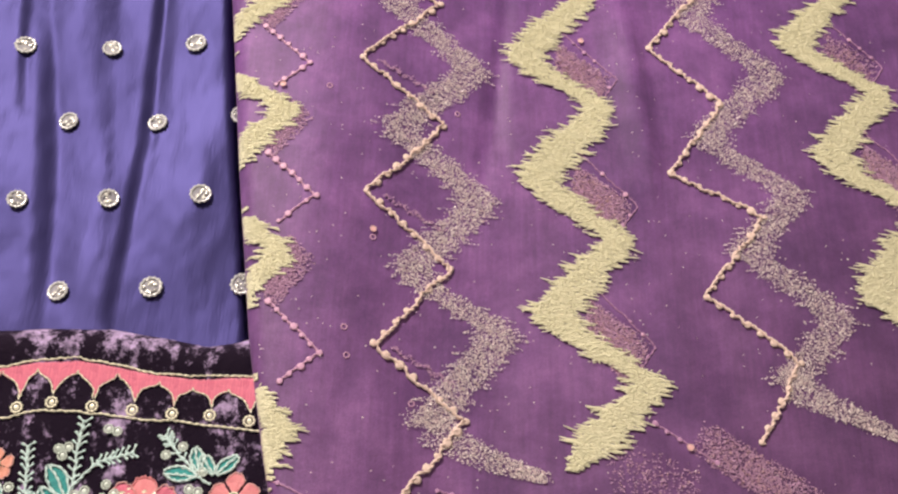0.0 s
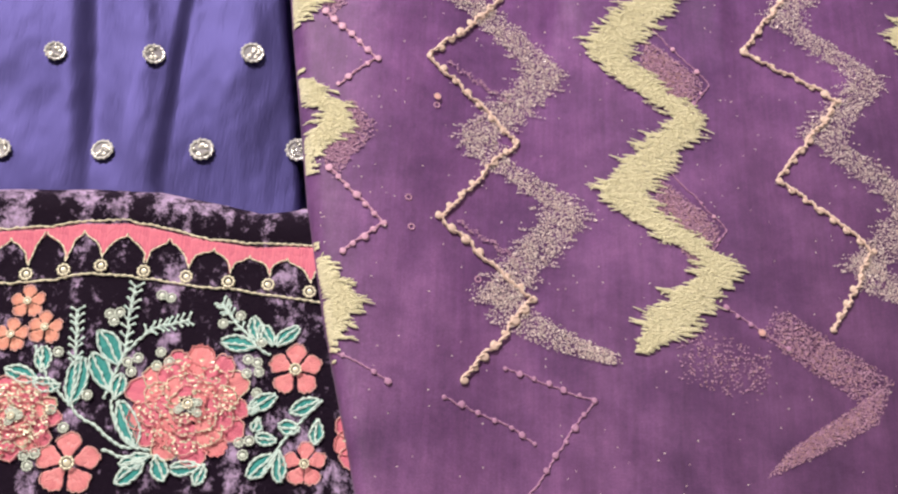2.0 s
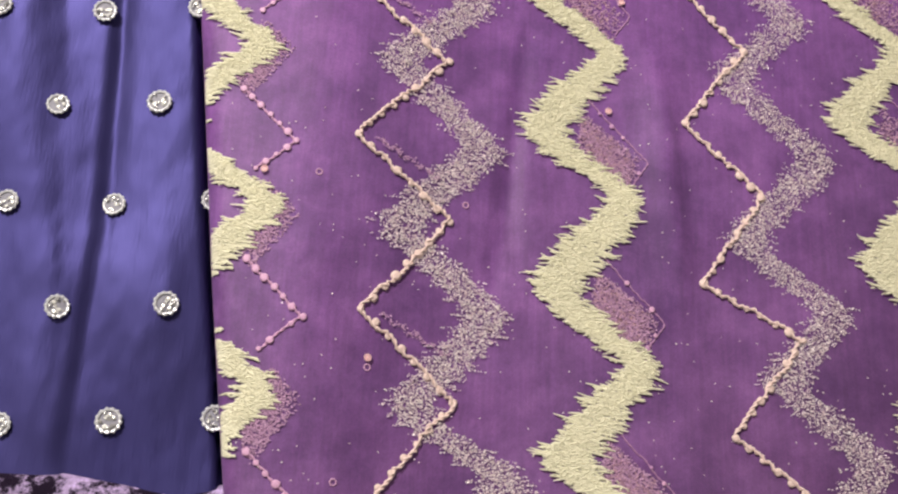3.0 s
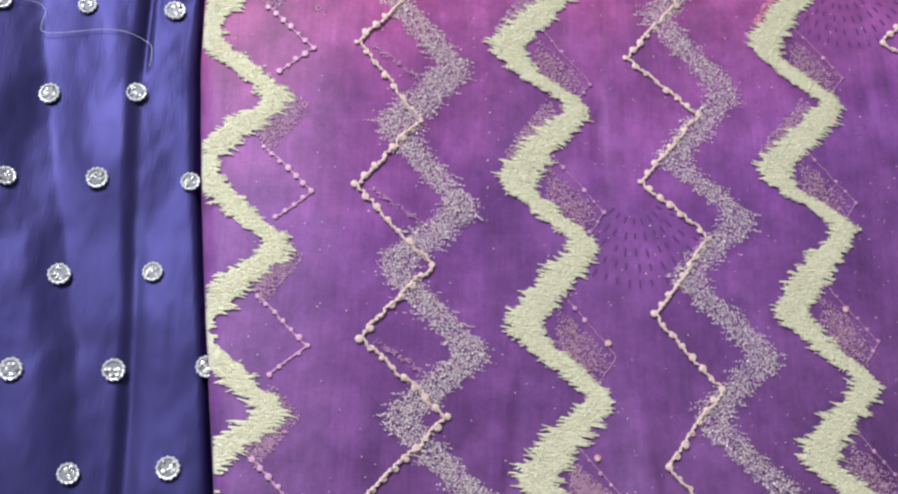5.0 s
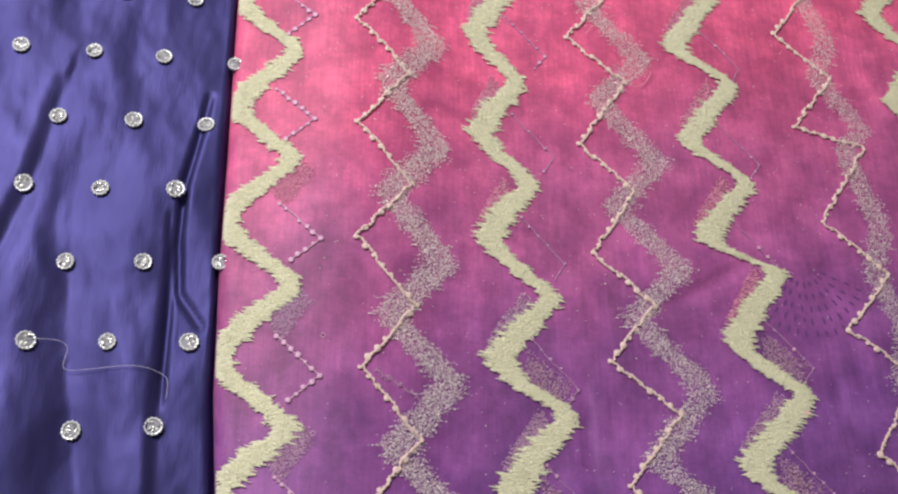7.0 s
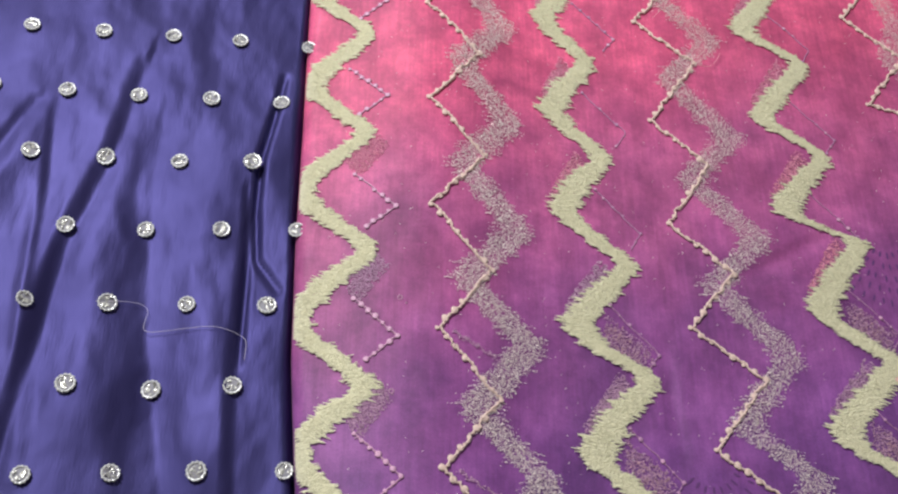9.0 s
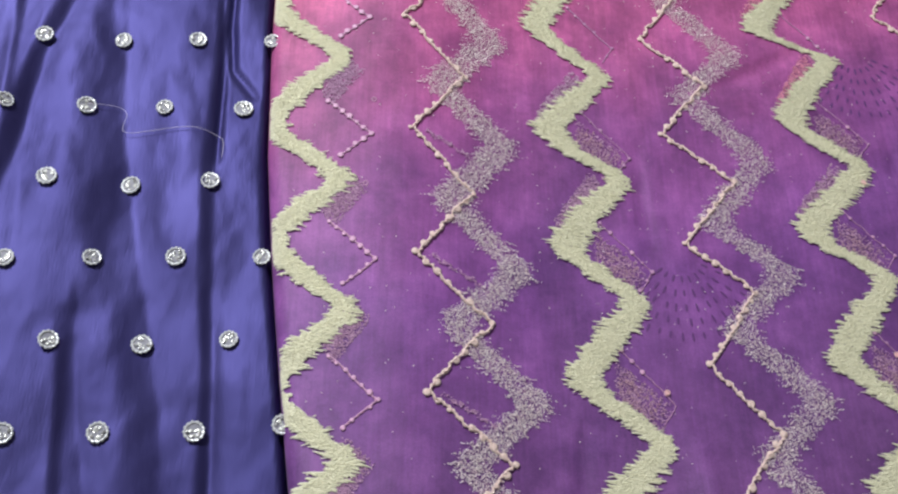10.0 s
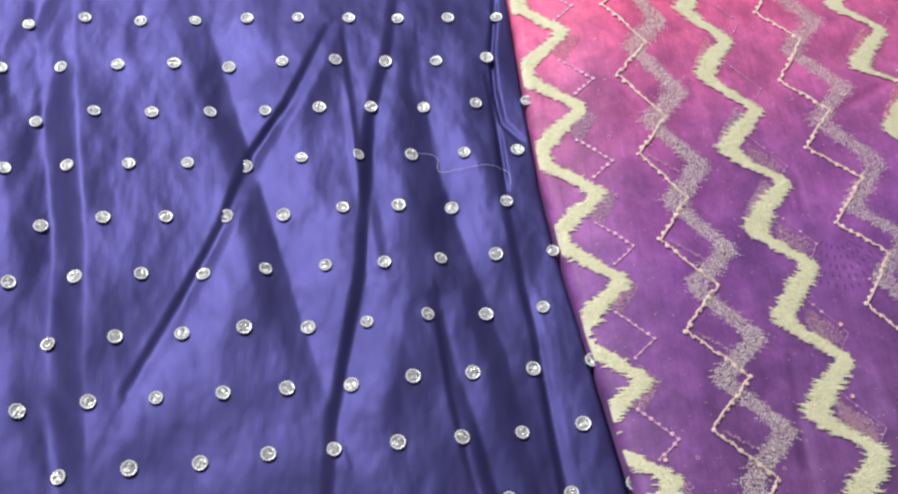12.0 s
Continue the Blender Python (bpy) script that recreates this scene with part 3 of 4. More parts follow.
def knots_on(chain, lines, mesh_list, step, rng, height=dupatta_z, name="knot", skip=0.0):
    """Knots at every turn of a chain and at even steps between."""
    for line in lines:
        for k, ((ax, ay), (bx, by)) in enumerate(zip(line, line[1:])):
            m = max(1, round(math.hypot(bx - ax, by - ay) / step))
            for s in range(m + (k == len(line) - 2)):
                x, y = ax + (bx - ax) * s / m + rng.uniform(-0.0004, 0.0004), ay + (by - ay) * s / m + rng.uniform(-0.0004, 0.0004)
                if x < float(edge_x(y)) + 0.002 or rng.random() < skip:
                    continue
                part(name, mesh_list[rng.randrange(len(mesh_list))], chain, at=on(height, x, y, 0.0006, rng.uniform(0, 360), rng.uniform(0.62, 1.12)))


# ---- the dupatta and its embroidery (turning points in millimetres, from the hem upward) ----
C_A = [(52, 36), (83, 77), (38, 110), (74, 154), (31, 191), (69, 237), (24, 273), (65, 317), (18, 352), (54, 395), (11, 433), (45, 477),
       (7, 517), (41, 560), (2, 601), (37, 645), (-1, 683), (34, 728), (-4, 766), (31, 811), (-7, 849), (28, 894), (-10, 932)]
C_B = [(223, 73), (247, 114), (203, 147), (238, 194), (191, 218), (221, 264), (184, 299), (215, 342), (178, 381), (213, 428), (172, 458), (210, 505),
       (166, 536), (199, 576), (159, 611), (192, 660), (154, 694), (193, 751), (149, 783), (188, 834), (144, 866), (183, 917), (140, 949)]
C_C = [(357, 320), (392, 370), (349, 403), (385, 455), (342, 485), (378, 540), (336, 570), (373, 614), (330, 651), (374, 716), (321, 729), (357, 775),
       (316, 812), (352, 858), (311, 895), (347, 940)]
Y_A = [(-10, 22), (-8, 65), (-36, 105), (-14, 149), (-44, 188), (-20, 231), (-52, 272), (-25, 311), (-58, 350), (-29, 395), (-64, 438), (-35, 477),
       (-70, 518), (-37, 565), (-74, 607), (-43, 652), (-72, 692), (-45, 737), (-76, 778), (-48, 822), (-79, 863), (-51, 908), (-82, 948)]
Y_A = [(x + (6 if y < 280 else 3), y + (4 if y < 280 else 2)) if k % 2 else (x - (15 if y < 280 else 11), y + 3) for k, (x, y) in enumerate(Y_A)]
Y_B = [(131, 60), (171, 101), (120, 135), (160, 176), (116, 213), (154, 257), (109, 292), (147, 334), (102, 372), (141, 418), (96, 453), (136, 500),
       (89, 532), (129, 577), (85, 617), (117, 659), (81, 697), (111, 740), (78, 780), (107, 823), (75, 864), (103, 906), (71, 948)]
Y_C = [(300, 78), (336, 120), (287, 156), (326, 200), (275, 236), (313, 278), (264, 312), (303, 352), (256, 392), (298, 444), (250, 475), (296, 522),
       (250, 557), (292, 612), (236, 630), (276, 678), (233, 708), (274, 760), (229, 790), (269, 842), (225, 872), (264, 924), (221, 954)]
Y_B, Y_C = ([(x, y if k % 2 else y - 4) for k, (x, y) in enumerate(turns)] for turns in (Y_B, Y_C))
Y_D = [(444, 560), (420, 600), (452, 640), (414, 680), (447, 720), (404, 760), (440, 806), (400, 842), (436, 888), (396, 924)]
G_A = [(63, 72), (101, 123), (51, 149), (91, 195), (43, 231), (86, 275), (39, 314), (79, 351), (32, 391), (72, 431), (28, 470), (65, 513),
       (23, 551), (59, 593), (21, 634), (55, 676), (18, 718), (51, 758), (14, 800), (47, 841), (11, 883), (43, 924)]
G_B = [(238, 102), (271, 138), (225, 174), (257, 208), (209, 240), (253, 286), (205, 326), (243, 362), (195, 405), (236, 442), (190, 474), (229, 521),
       (183, 567), (220, 604), (176, 646), (212, 686), (170, 733), (207, 772), (165, 815), (202, 855), (160, 898), (197, 938)]
G_C = [(x + (26 if k % 2 else 2), y) for k, (x, y) in enumerate([(a[0], b[1]) for a, b in zip(C_C[1:], C_C[2:])])]
PINK_TIPS = [(14, 103), (6, 185), (-3, 266), (-7, 346), (-11, 427), (-16, 510), (-20, 598), (-28, 684), (-32, 768), (-36, 852)]

dupatta = thing("dupatta", "violet to rose ombre chiffon dupatta with embroidered zigzags, laid over satin", "dupatta")
ys = np.arange(-0.12, 1.08, 0.003)
run = np.concatenate([[0, 0.0005, 0.0014, 0.003, 0.005, 0.007, 0.009], np.linspace(0.012, 0.66, 217)])
xs = edge_x(ys)[:, None] + run[None]
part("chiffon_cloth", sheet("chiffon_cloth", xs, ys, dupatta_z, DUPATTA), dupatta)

for k, (turns, half) in enumerate(((Y_A, 0.0118), (Y_B, 0.0125), (Y_C, 0.0125), (Y_D, 0.0125))):
    part("floss_zigzag", mesh_of("floss_zigzag", *zigzag_band(turns, half, 40 + k), YELLOW, False), dupatta, "cream yellow floss zigzag with fringed edges")

for k, (turns, half, density) in enumerate(((G_A, 0.0122, 2.3), (G_B, 0.0118, 2.0), (G_C, 0.010, 1.7))):
    ob = part("lurex_zigzag", mesh_of("lurex_zigzag", *flakes(strew(turns, half, density, 60 + k), 0.00050, 70 + k), GLITTER, False), dupatta,
              "glinting silver-gold lurex zigzag")
    tagged(ob, kind="stuff")
for k, tail in enumerate((((63, 74), (92, 60), (120, 52)), ((238, 104), (262, 92), (290, 78)))):
    # the last, tapering end of each lurex zigzag
    r2 = np.random.default_rng(90 + k)
    s = r2.uniform(0, 1, 1500)
    px = np.interp(s, [0, 0.5, 1], [p[0] for p in tail]) + r2.normal(0, 1.5, 1500)
    py = np.interp(s, [0, 0.5, 1], [p[1] for p in tail]) + r2.uniform(-10, 10, 1500) * (1 - 0.75 * s)
    part("lurex_tail", mesh_of("lurex_tail", *flakes(np.column_stack([px, py]) / 1000, 0.0005, 95 + k), GLITTER, False), dupatta, "tapering lurex end")

GOLD_KNOTS = [knot_mesh("knot", 0.0022, GOLD, s) for s in range(3)]
PINK_KNOTS = [knot_mesh("knot", 0.0018, PINK, s, 0.35) for s in range(3)]
FAINT_KNOTS = [knot_mesh("knot", 0.0016, FAINT, s, 0.25) for s in range(3)]
SMALL_KNOTS = [knot_mesh("knot", 0.0014, FAINT if s else PINK, s, 0.3) for s in range(3)]
rng = random.Random(5)
for k, turns in enumerate((C_A, C_B, C_C)):
    line = mm(turns)
    chain = part("gold_chain", mesh_of("gold_chain", *cord([line], 0.00098, k, lift=0.0011, wobble=0.0013), GOLD), dupatta, "beige gold twisted chain with knots")
    knots_on(chain, [line], GOLD_KNOTS, 0.0078, rng)

for x, y in PINK_TIPS:
    line = mm([(x - 26, y + 24), (x, y), (x - 17, y - 15)])
    chain = part("pink_chain", mesh_of("pink_chain", *cord([line], 0.00062, int(y), lift=0.0004), PINK), dupatta, "pale pink knotted chain")
    knots_on(chain, [line], PINK_KNOTS, 0.0064, rng, skip=0.1)
for turns in (Y_B, Y_C):
    for x, y in turns[2::2]:
        line = mm([(x + 26, y + 19), (x + 55, y - 12), (x + 47, y - 24)])
        chain = part("pink_chain", mesh_of("pink_chain", *cord([line], 0.0004, int(y), lift=0.0003), FAINT), dupatta, "pale pink knotted chain")
        knots_on(chain, [line], SMALL_KNOTS, 0.0085, rng, skip=0.35)
for line in ([(70, 44), (110, 33), (93, 8), (80, -12)], [(44, 28), (73, 18), (84, 12)], [(-6, 45), (20, 32)], [(172, 80), (200, 62)]):
    line = mm(line)
    chain = part("pink_chain", mesh_of("pink_chain", *cord([line], 0.0005, int(line[0][0] * 1000), lift=0.0002), FAINT), dupatta, "veiled pink knotted chain")
    knots_on(chain, [line], FAINT_KNOTS, 0.0070, rng, skip=0.1)


ROUND = [mesh_of("pink_ring", *tube_ring(0.0013, 0.00032, 7, random.Random(s)), m) for s, m in ((1, PINK), (2, PINK))]
for k, (x, y) in enumerate(mm([(-15, 535), (-18, 476), (35, 166), (24, 117), (26, 103), (57, 83), (76, 246), (8, 252)])):
    part("pink_ring", ROUND[k % 2], dupatta, "small sewn pink ring", at=on(dupatta_z, x, y, -0.0003, 30 * k, 1.0))


GLINT = rings(0.0017, 4, BLUSH_RIM, 0.6)
for x, y in mm([(295, 510), (292, 393), (35, 170), (188, 69), (145, 302), (-16, 251), (152, 363)]):
    part("sequin", GLINT, dupatta, "single clear sequin on the chiffon", at=on(dupatta_z, x, y, 0.0008))


def patch(quad, n, seed):
    """Points strewn over a slanting four-cornered patch, thin at its rim."""
    r = np.random.default_rng(seed)
    u, v = r.beta(1.6, 1.6, n), r.beta(1.6, 1.6, n)
    a, b, c, d = (np.array(q, float) / 1000 for q in quad)
    return ((1 - u) * (1 - v))[:, None] * a + (u * (1 - v))[:, None] * b + (u * v)[:, None] * c + ((1 - u) * v)[:, None] * d


k = 0
for turns in (Y_B, Y_C):
    for x, y in turns[2:14:2]:
        k += 1
        q = [(x + 22, y + 14), (x + 53, y - 10), (x + 43, y - 40), (x + 20, y - 8)]
        veil = part("blush_patch", mesh_of("blush_patch", *flakes(patch(q, 2200 if y < 290 else 700, k), 0.0007, 200 + k, lift=0.0003), VEIL, False), dupatta, "thin veiled mauve patch")
        part("glint", mesh_of("glint", *flakes(patch(q, 260, k + 50), 0.0005, 250 + k), BLUSH, False), veil)
for turns in (Y_B, Y_C):
    for (x, y), (x2, y2) in zip(turns[11:20:2], turns[10:20:2]):
        # the layer beneath shows along the slanting arms
        k += 1
        q = [(x - 18, y + 4), (x - 8, y - 10), (x2 + 2, y2 + 2), (x2 - 4, y2 + 16)]
        part("blush_patch", mesh_of("blush_patch", *flakes(patch(q, 1100, k), 0.0008, 200 + k, lift=0.0003), ROSE_VEIL if y > 600 else VEIL, False), dupatta, "thin veiled rose patch")
for x, y in PINK_TIPS[:7]:
    k += 1
    q = [(x - 20, y + 62), (x - 4, y + 46), (x - 24, y + 18), (x - 34, y + 36)]
    part("blush_patch", mesh_of("blush_patch", *flakes(patch(q, 1300, k), 0.0007, 200 + k, lift=0.0003), VEIL if y < 560 else ROSE_VEIL, False), dupatta, "thin veiled mauve patch")
for q, n in (([(196, 84), (250, 52), (238, 34), (188, 66)], 2000), ([(250, 52), (240, 30), (184, 2), (196, 16)], 2200), ([(150, 72), (196, 60), (186, 34), (146, 44)], 420)):
    k += 1
    part("blush_patch", mesh_of("blush_patch", *flakes(patch(q, n, k), 0.0006, 200 + k, lift=0.0003), VEIL, False), dupatta, "thin veiled mauve patch")
    part("blush_glint", mesh_of("blush_glint", *flakes(patch(q, n // 8, k + 30), 0.0005, 300 + k), BLUSH, False), dupatta, "sparse blush lurex glints")


for x, y in C_A[2:14:2]:
    # the knotted chain of the layer beneath shows faintly through
    k += 1
    r2 = np.random.default_rng(k)
    s = r2.uniform(0, 1, 130)
    pts = np.column_stack([x + 9 + 30 * s + r2.normal(0, 0.7, 130), y - 1 - 15 * s + r2.normal(0, 0.7, 130) + 0.8 * np.sin(s * 26)]) / 1000
    part("blush_line", mesh_of("blush_line", *flakes(pts, 0.0006, 500 + k), VEIL, False), dupatta, "faint blush line of stitches")
r2 = np.random.default_rng(77)
pts = np.column_stack([r2.uniform(-0.06, 0.45, 2000), r2.uniform(-0.08, 0.95, 2000)])
pts = pts[pts[:, 0] > edge_x(pts[:, 1]) + 0.004]
tagged(part("lurex_speck", mesh_of("lurex_speck", *flakes(pts, 0.00048, 78), GLITTER, False), dupatta, "strewn glinting specks"), kind="stuff")


def fan(cx, cy, turn, seed):
    """Arcs of dark dashes, like a shell, printed on the cloth."""
    r, rows = random.Random(seed), []
    for ring in range(5):
        count = 8 + 2 * ring
        for s in range(count):
            a = math.radians(turn - 58 + 116 * s / (count - 1) + r.uniform(-1.5, 1.5))
            r0, r1 = 0.014 + 0.009 * ring, 0.014 + 0.009 * ring + r.uniform(0.004, 0.006)
            rows.append((cx + r0 * math.cos(a), cy + r0 * math.sin(a), cx + r1 * math.cos(a), cy + r1 * math.sin(a)))
    return stitches(rows, 0.0008, 0.0002, 0.0001)


for s, (x, y) in enumerate(((0.168, 0.450), (0.309, 0.618))):
    part("fan_print", mesh_of("fan_print", *fan(x, y, -82, s), FANINK), dupatta, "faint plum shell of printed dashes")

# ---- velvet hem panel with floral embroidery ----
velvet = thing("velvet_panel", "crushed dark purple velvet border with coral and teal floral embroidery", "fabric")
TOP_X, TOP_Y = zip(*mm([(-700, 112), *[(-154, 113), (-115, 117), (-86, 118), (-57, 114), (-40, 111), (-22, 115)], (40, 116)]))
cols = np.concatenate([np.linspace(-0.6, -0.17, 60), np.linspace(-0.165, 0.035, 80)])
down = np.concatenate([np.linspace(0, 0.012, 5), np.linspace(0.015, 0.26, 90)])
xs = np.repeat(cols[None], len(down), 0)
vy = np.interp(cols, TOP_X, TOP_Y)[None] - down[:, None]


def velvet_sheet_z(x, y):
    top = np.interp(x, TOP_X, TOP_Y)
    return velvet_z(x, y) + 0.002 * np.exp(-(((top - y - 0.012) / 0.008) ** 2)) - 0.008 * np.exp(-(top - y) / 0.004)


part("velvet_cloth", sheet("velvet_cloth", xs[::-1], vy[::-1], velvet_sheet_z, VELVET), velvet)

for line in ([(-150, 90), (-132, 93), (-115, 97), (-97, 99), (-78, 96), (-60, 93), (-45, 92), (-17, 94)], [(-145, 66), (-130, 68), (-110, 73), (-88, 73), (-68, 71), (-52, 71), (-36, 69), (-12, 68)]):
    line = mm([(2 * line[0][0] - line[2][0], 2 * line[0][1] - line[2][1]), *line, (10, line[-1][1])])
    part("gilt_cord", mesh_of("gilt_cord", *cord([line], 0.00055, 3, velvet_z), ZARI), velvet, "gilt twisted cord")
CORD_X, CORD_Y = zip(*mm([(-150, 90), (-132, 93), (-115, 97), (-97, 99), (-78, 96), (-60, 93), (-45, 92), (-17, 94)]))
CUSP = mm([(-160, 84), *[(-144, 87), (-130, 91), (-114, 93), (-96, 93), (-78, 92), (-59, 89), (-43, 87), (-27, 87)], (-9, 86)])
MEDAL = mm([(-151, 69), *[(-135, 71), (-120, 74), (-105, 77), (-87, 76), (-69, 75), (-51, 74), (-34, 74), (-16, 72)]])


def ogee(s):
    """Fall of a scallop's side from the arch's point to its foot."""
    return 0.42 * s**0.5 + 0.58 * s**6


def tooth(left, right, foot, seed):
    """A hanging coral scallop, filled with upright stitches between two arches."""
    rng, rows = random.Random(seed), []
    x = left[0]
    while x < right[0]:
        top = float(np.interp(x, CORD_X, CORD_Y)) - 0.0008
        if x < foot[0]:
            s = (x - left[0]) / (foot[0] - left[0])
            low = left[1] + (foot[1] + 0.004 - left[1]) * ogee(s)
        else:
            s = (right[0] - x) / (right[0] - foot[0])
            low = right[1] + (foot[1] + 0.004 - right[1]) * ogee(s)
        mid = low + (top - low) * rng.uniform(0.35, 0.65)
        rows += [(x, low, x, mid + 0.0008), (x, mid, x + rng.uniform(-0.0003, 0.0003), top)]
        x += 0.00042
    return stitches(rows, 0.00042, 0.0005, 0.00035, velvet_z)


for k, (a, b) in enumerate(zip(CUSP, CUSP[1:])):
    foot = min(MEDAL, key=lambda p: abs(p[0] - (a[0] + b[0]) / 2))
    scallop = part("scallop", mesh_of("scallop", *tooth(a, b, foot, k), CORAL, False), velvet, "coral floss scallop")
    rim = [[(q[0] + (foot[0] - q[0]) * f, q[1] + (foot[1] + 0.004 - q[1]) * ogee(f)) for f in (0, 0.03, 0.1, 0.25, 0.5, 0.7, 0.82, 0.9, 0.96, 1.0)] for q in (a, b)]
    part("rim_cord", mesh_of("rim_cord", *cord(rim, 0.00036, k, velvet_z), ZARI), scallop, "gilt rim cord")
SEQ_MESH = [rings(0.0023, s, PEARL, 0.55) for s in range(3)]
MEDAL_MESH = [rings(0.0023, s, ZARI, 0.45) for s in range(3)]
for k, (x, y) in enumerate(MEDAL):
    part("medallion", MEDAL_MESH[k % 3], velvet, at=on(velvet_z, x, y, 0.0006, 40 * k, 1.25))
for k, (x, y) in enumerate(mm([(-98, 56), (-94, 57), (-96, 53), (-78, 66), (-74, 65), (-75, 41), (-76, 35), (-71, 37), (-88, 36), (-84, 38), (-86, 32), (-39, 40), (-35, 39), (-39, 34), (-34, 35), (-34, 26), (-122, -5), (-118, -4), (-120, -9), (-39, 5), (-35, 6), (-37, 0), (-51, 55), (-44, 59), (-34, 48), (-115, 14), (-109, 7), (-116, 38), (-102, 21)])):
    part("sequin", SEQ_MESH[k % 3], velvet, at=on(velvet_z, x, y, 0.0006, 70 * k, 1.0))


def leaf(x0, y0, x1, y1, seed):
    """A leaf of slanting satin stitches on both sides of a vein."""
    rng, rows = random.Random(seed), []
    dx, dy = x1 - x0, y1 - y0
    size = math.hypot(dx, dy)
    ux, uy = dx / size, dy / size
    wide, n = 0.165 * size + 0.0010, int(size / 0.0004)
    for k in range(n):
        s = (k + 0.5) / n
        w = wide * math.sin(math.pi * s**0.8) ** 0.8
        bx, by = x0 + dx * s, y0 + dy * s
        for side in (-1, 1):
            ex, ey = bx - uy * w * side + ux * w * 0.5, by + ux * w * side + uy * w * 0.5
            rows.append((bx, by, ex + rng.uniform(-0.0002, 0.0002), ey))
    outline = [[(x0 + dx * s - uy * side * (wide * math.sin(math.pi * min(1, s) ** 0.8) ** 0.8) + ux * 0.5 * wide * math.sin(math.pi * s**0.8) ** 0.8,
                 y0 + dy * s + ux * side * (wide * math.sin(math.pi * min(1, s) ** 0.8) ** 0.8) + uy * 0.5 * wide * math.sin(math.pi * s**0.8) ** 0.8)
                for s in (0.01, 0.12, 0.25, 0.4, 0.55, 0.7, 0.85, 0.96)] for side in (-1, 1)]
    return stitches(rows, 0.00042, 0.0004, 0.00035, velvet_z), outline + [[(x0, y0), (x1, y1)]]


for k, (a, b, c, d) in enumerate([
    (-122, 26, -136, 30), (-113, 24, -124, 24), (-108, 16, -106, 37), (-121, 29, -122, 40), (-91, 35, -101, 49),
    (-93, 23, -103, 39), (-91, 20, -89, 31), (-80, 1, -89, 20), (-36, 46, -51, 47), (-36, 48, -39, 59),
    (-29, 47, -35, 56), (-28, 47, -19, 56), (-37, 19, -26, 26), (-32, 16, -33, 10), (-33, 22, -36, 17),
    (-8, 25, -20, 19), (-15, 12, -24, 13), (-24, 7, -33, 8), (-25, 1, -34, -9), (-23, 3, -21, -10),
    (-8, 17, -8, 6), (-74, -2, -85, -7), (-72, -2, -67, -12), (-53, -5, -65, -7), (-52, -4, -55, -13),
    (-76, -4, -86, -14)]):
    (verts, faces), lines = leaf(a / 1000, b / 1000, c / 1000, d / 1000, k)
    blade = part("leaf", mesh_of("leaf", verts, faces, TEAL, False), velvet, "teal satin-stitched leaf")
    part("outline", mesh_of("outline", *cord(lines, 0.0006, k, velvet_z, lift=0.0011), MINT), blade, "pale mint outline")

for k, line in enumerate(([[(-95, 20), (-90, 38), (-90, 54), (-89, 69)], [(-90, 39), (-81, 51), (-66, 56)], [(-126, 40), (-118, 25), (-103, 12), (-85, 1), (-74, 0)], [(-108, 18), (-109, 36), (-111, 56)], [(-71, -2), (-80, -4), (-93, -1)], [(-30, 43), (-36, 46), (-48, 59), (-52, 64)], [(-7, 25), (-20, 10), (-29, -7)], [(-92, 20), (-89, 8), (-79, 0)]])):
    line = mm(line)
    part("stem", mesh_of("stem", *cord([line], 0.0007, k, velvet_z), MINT), velvet, "pale mint stem")
    if k < 2 or k in (3, 5):
        twigs = []
        for s in range(1, 9):
            f = 0.35 + 0.65 * s / 8
            n = f * (len(line) - 1)
            i = min(int(n), len(line) - 2)
            x = line[i][0] + (line[i + 1][0] - line[i][0]) * (n - i)
            y = line[i][1] + (line[i + 1][1] - line[i][1]) * (n - i)
            a = math.atan2(line[i + 1][1] - line[i][1], line[i + 1][0] - line[i][0])
            for side in (-1, 1):
                b = a + side * 0.9
                twigs.append([(x, y), (x + 0.0038 * math.cos(b), y + 0.0038 * math.sin(b))])
        tagged(part("sprig", mesh_of("sprig", *cord(twigs, 0.00055, k, velvet_z), MINT), velvet, "pale mint feathery sprig"), kind="stuff")


def petal(cx, cy, turn, inner, outer, wide, seed):
    """A rounded petal of stitches that run out from the heart."""
    rng, rows, rim = random.Random(seed), [], []
    n = max(9, int(wide * 2 / 0.00045))
    for k in range(n):
        s = -1 + 2 * (k + 0.5) / n
        a0, reach = turn + s * wide * 0.35 / outer, outer * (1 - 0.22 * abs(s) ** 2.4) - 0.0002
        a1 = turn + s * wide / outer
        p = (cx + inner * math.cos(a0), cy + inner * math.sin(a0))
        q = (cx + reach * math.cos(a1), cy + reach * math.sin(a1))
        f = rng.uniform(0.4, 0.65)
        m = (p[0] + (q[0] - p[0]) * f, p[1] + (q[1] - p[1]) * f)
        rows += [(*p, *m), (*m, *q)]
        rim.append(q)
    return rows, rim


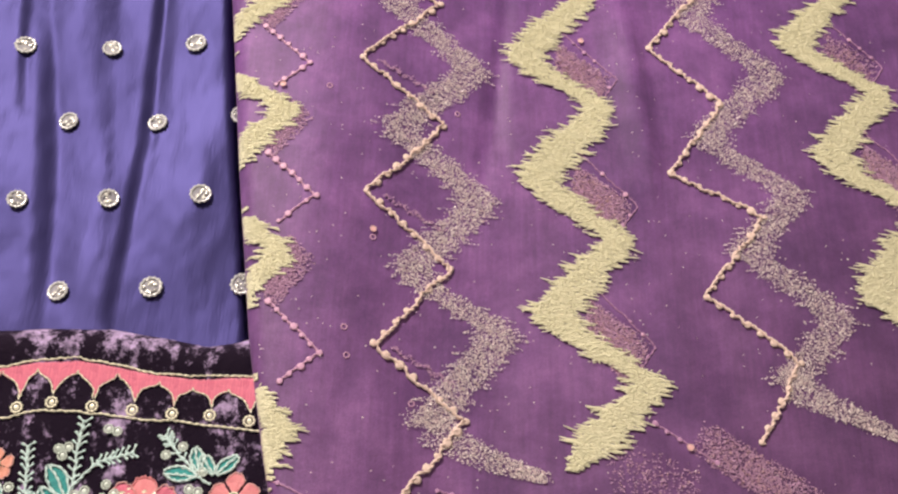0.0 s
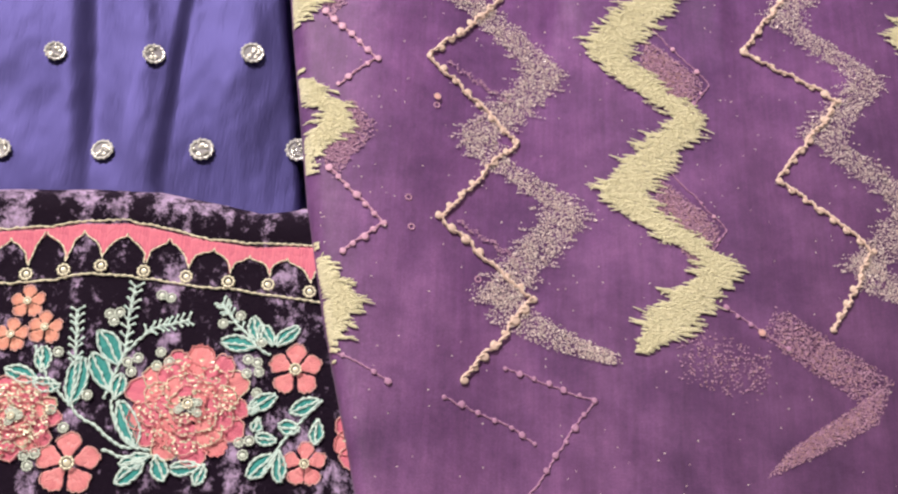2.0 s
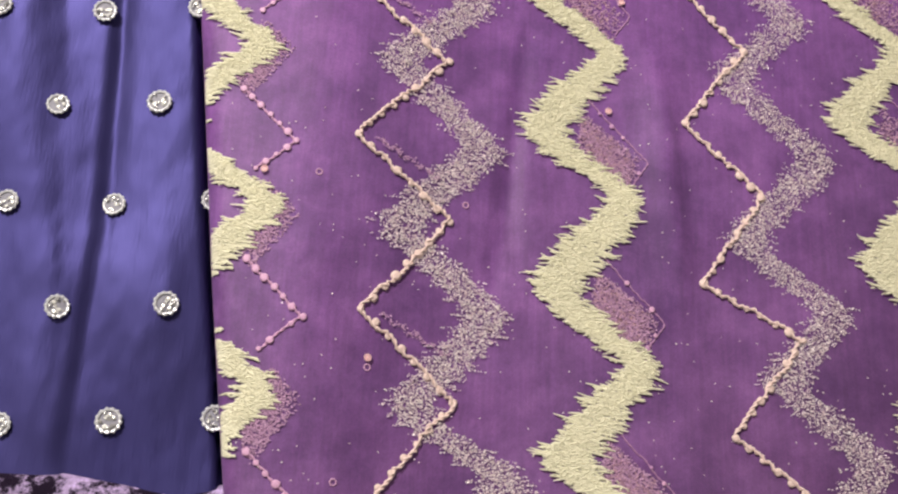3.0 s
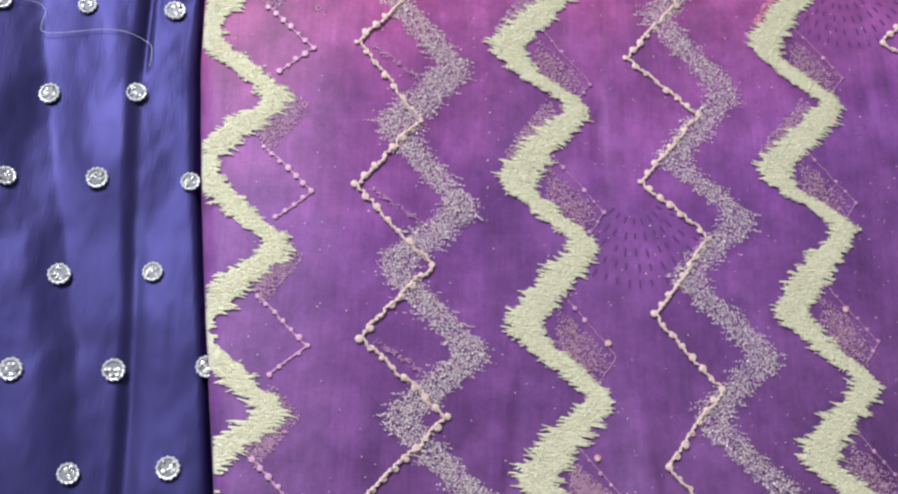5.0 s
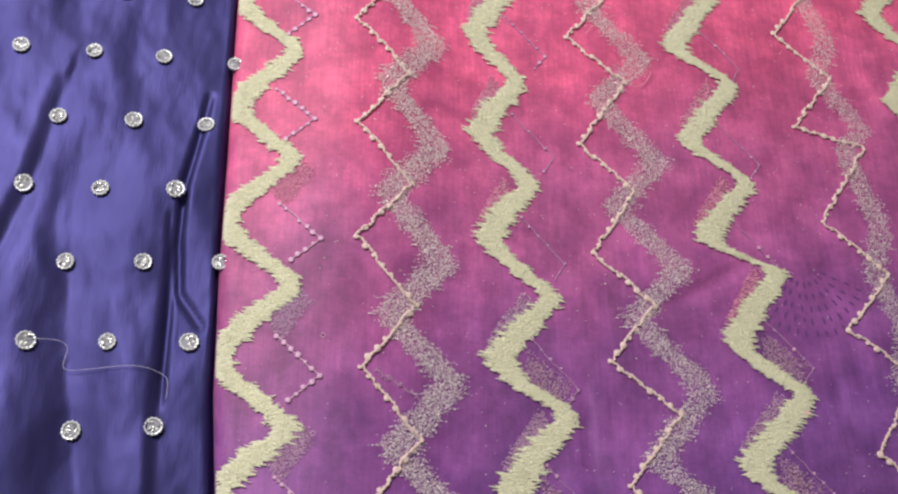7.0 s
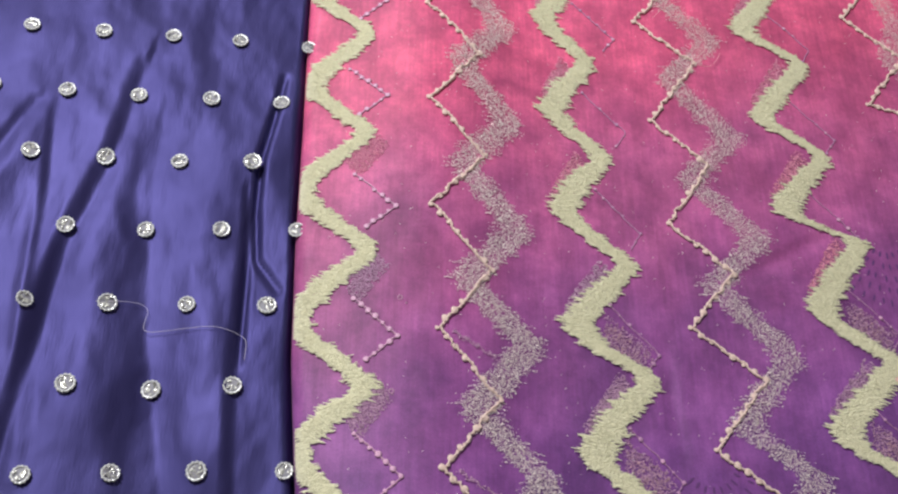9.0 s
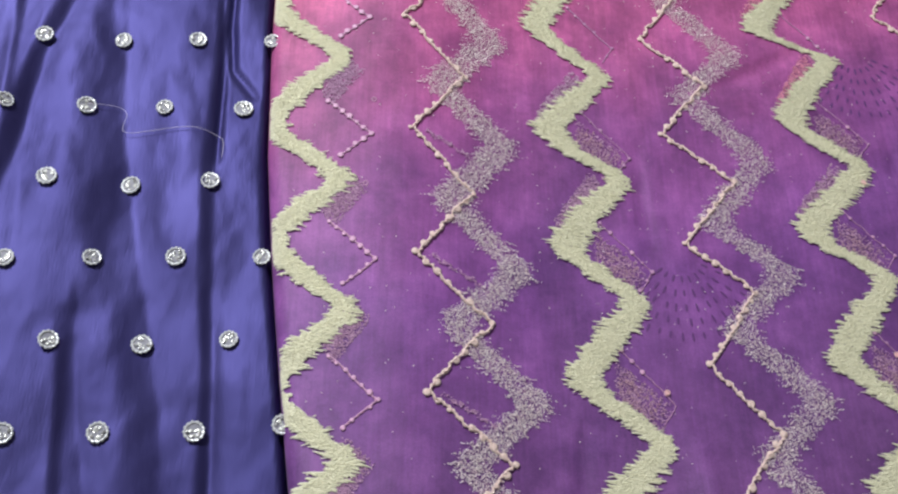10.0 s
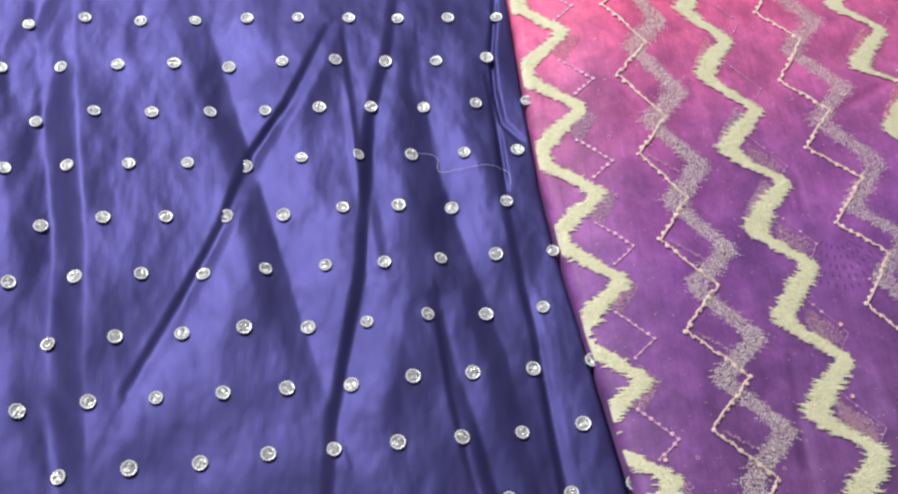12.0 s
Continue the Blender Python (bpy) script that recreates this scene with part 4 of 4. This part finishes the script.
def small_flower(cx, cy, r, count, material, seed, label):
    rng = random.Random(seed)
    flower = part("flower", rings(r * 0.24, seed, ZARI, 0.5), velvet, label, at=on(velvet_z, cx, cy, 0.0016))
    at = flower.matrix_basis.inverted()
    for k in range(count):
        rows, rim = petal(cx, cy, rng.uniform(-0.1, 0.1) + 2 * math.pi * (k + 0.3) / count, r * 0.2, r, r * 0.52 * 5 / count, seed + k)
        p = part("petal", mesh_of("petal", *stitches(rows, 0.00045, 0.0005, 0.00035, velvet_z), material, False), flower, at=at)
        part("petal_rim", mesh_of("petal_rim", *cord([rim], 0.00032, k, velvet_z), BLUSH_RIM), p, "pale pink rim cord")


def big_flower(cx, cy, r, seed):
    """A peony: rings of overlapping petals, the inner ones raised, with a sequinned heart."""
    rng = random.Random(seed)
    flower = part("peony", rings(r * 0.09, seed, ZARI, 0.5), velvet, "large coral peony with gilt rims", at=on(velvet_z, cx, cy, 0.004))
    at = flower.matrix_basis.inverted()
    for ring, (count, size) in enumerate(((13, 1.0), (10, 0.76), (8, 0.52), (5, 0.32))):
        for k in range(count):
            out = r * size * rng.uniform(0.94, 1.06)
            rows, rim = petal(cx, cy, 2 * math.pi * (k + 0.5 * (ring % 2)) / count + rng.uniform(-0.08, 0.08), out * 0.42, out, math.pi * out / count * 1.2, seed + k)
            up = lambda x, y, lift=0.0007 * ring: velvet_z(x, y) + lift  # noqa: E731
            p = part("petal", mesh_of("petal", *stitches(rows, 0.00045, 0.0005, 0.00035, up), (CORAL, ROSE)[(k + ring) % 2], False), flower, at=at)
            part("petal_rim", mesh_of("petal_rim", *cord([rim], 0.00034, k, up, lift=0.0012), (BLUSH_RIM, ZARI, BLUSH_RIM, ROSE)[(k + ring) % 4]), p)
    spots = []
    for k in range(260):
        a, q = rng.uniform(0, 6.283), r * math.sqrt(rng.uniform(0.01, 0.62))
        spots.append((cx + q * math.cos(a), cy + q * math.sin(a)))
    up = lambda x, y: velvet_z(x, y) + 0.0026  # noqa: E731
    tagged(part("gilt_stitching", mesh_of("gilt_stitching", *flakes(spots, 0.0009, seed, up), ZARI, False), flower, "gilt stitches", at=at), kind="stuff")
    for k in range(6):
        a, q = rng.uniform(0, 6.283), r * rng.uniform(0.05, 0.22)
        part("heart_sequin", SEQ_MESH[k % 3], flower, at=at @ on(velvet_z, cx + q * math.cos(a), cy + q * math.sin(a), 0.0034, 50 * k, 0.8))


for k, ((x, y), r) in enumerate(zip(mm([(-61, 19), (-129, 10), (20, 12)]), (0.0255, 0.018, 0.022))):
    big_flower(x, y, r, 100 + 50 * k)
for k, ((x, y), r) in enumerate(zip(mm([(-19, 37), (-105, -7), (-12, -2)]), (0.0112, 0.0125, 0.009))):
    small_flower(x, y, r, 5, ROSE, 300 + 20 * k, "five-petalled rose pink flower")
for k, (x, y) in enumerate(mm([(-132, 59), (-123, 48), (-136, 44)])):
    small_flower(x, y, 0.0072, 5, PEACH, 400 + 20 * k, "small peach blossom")
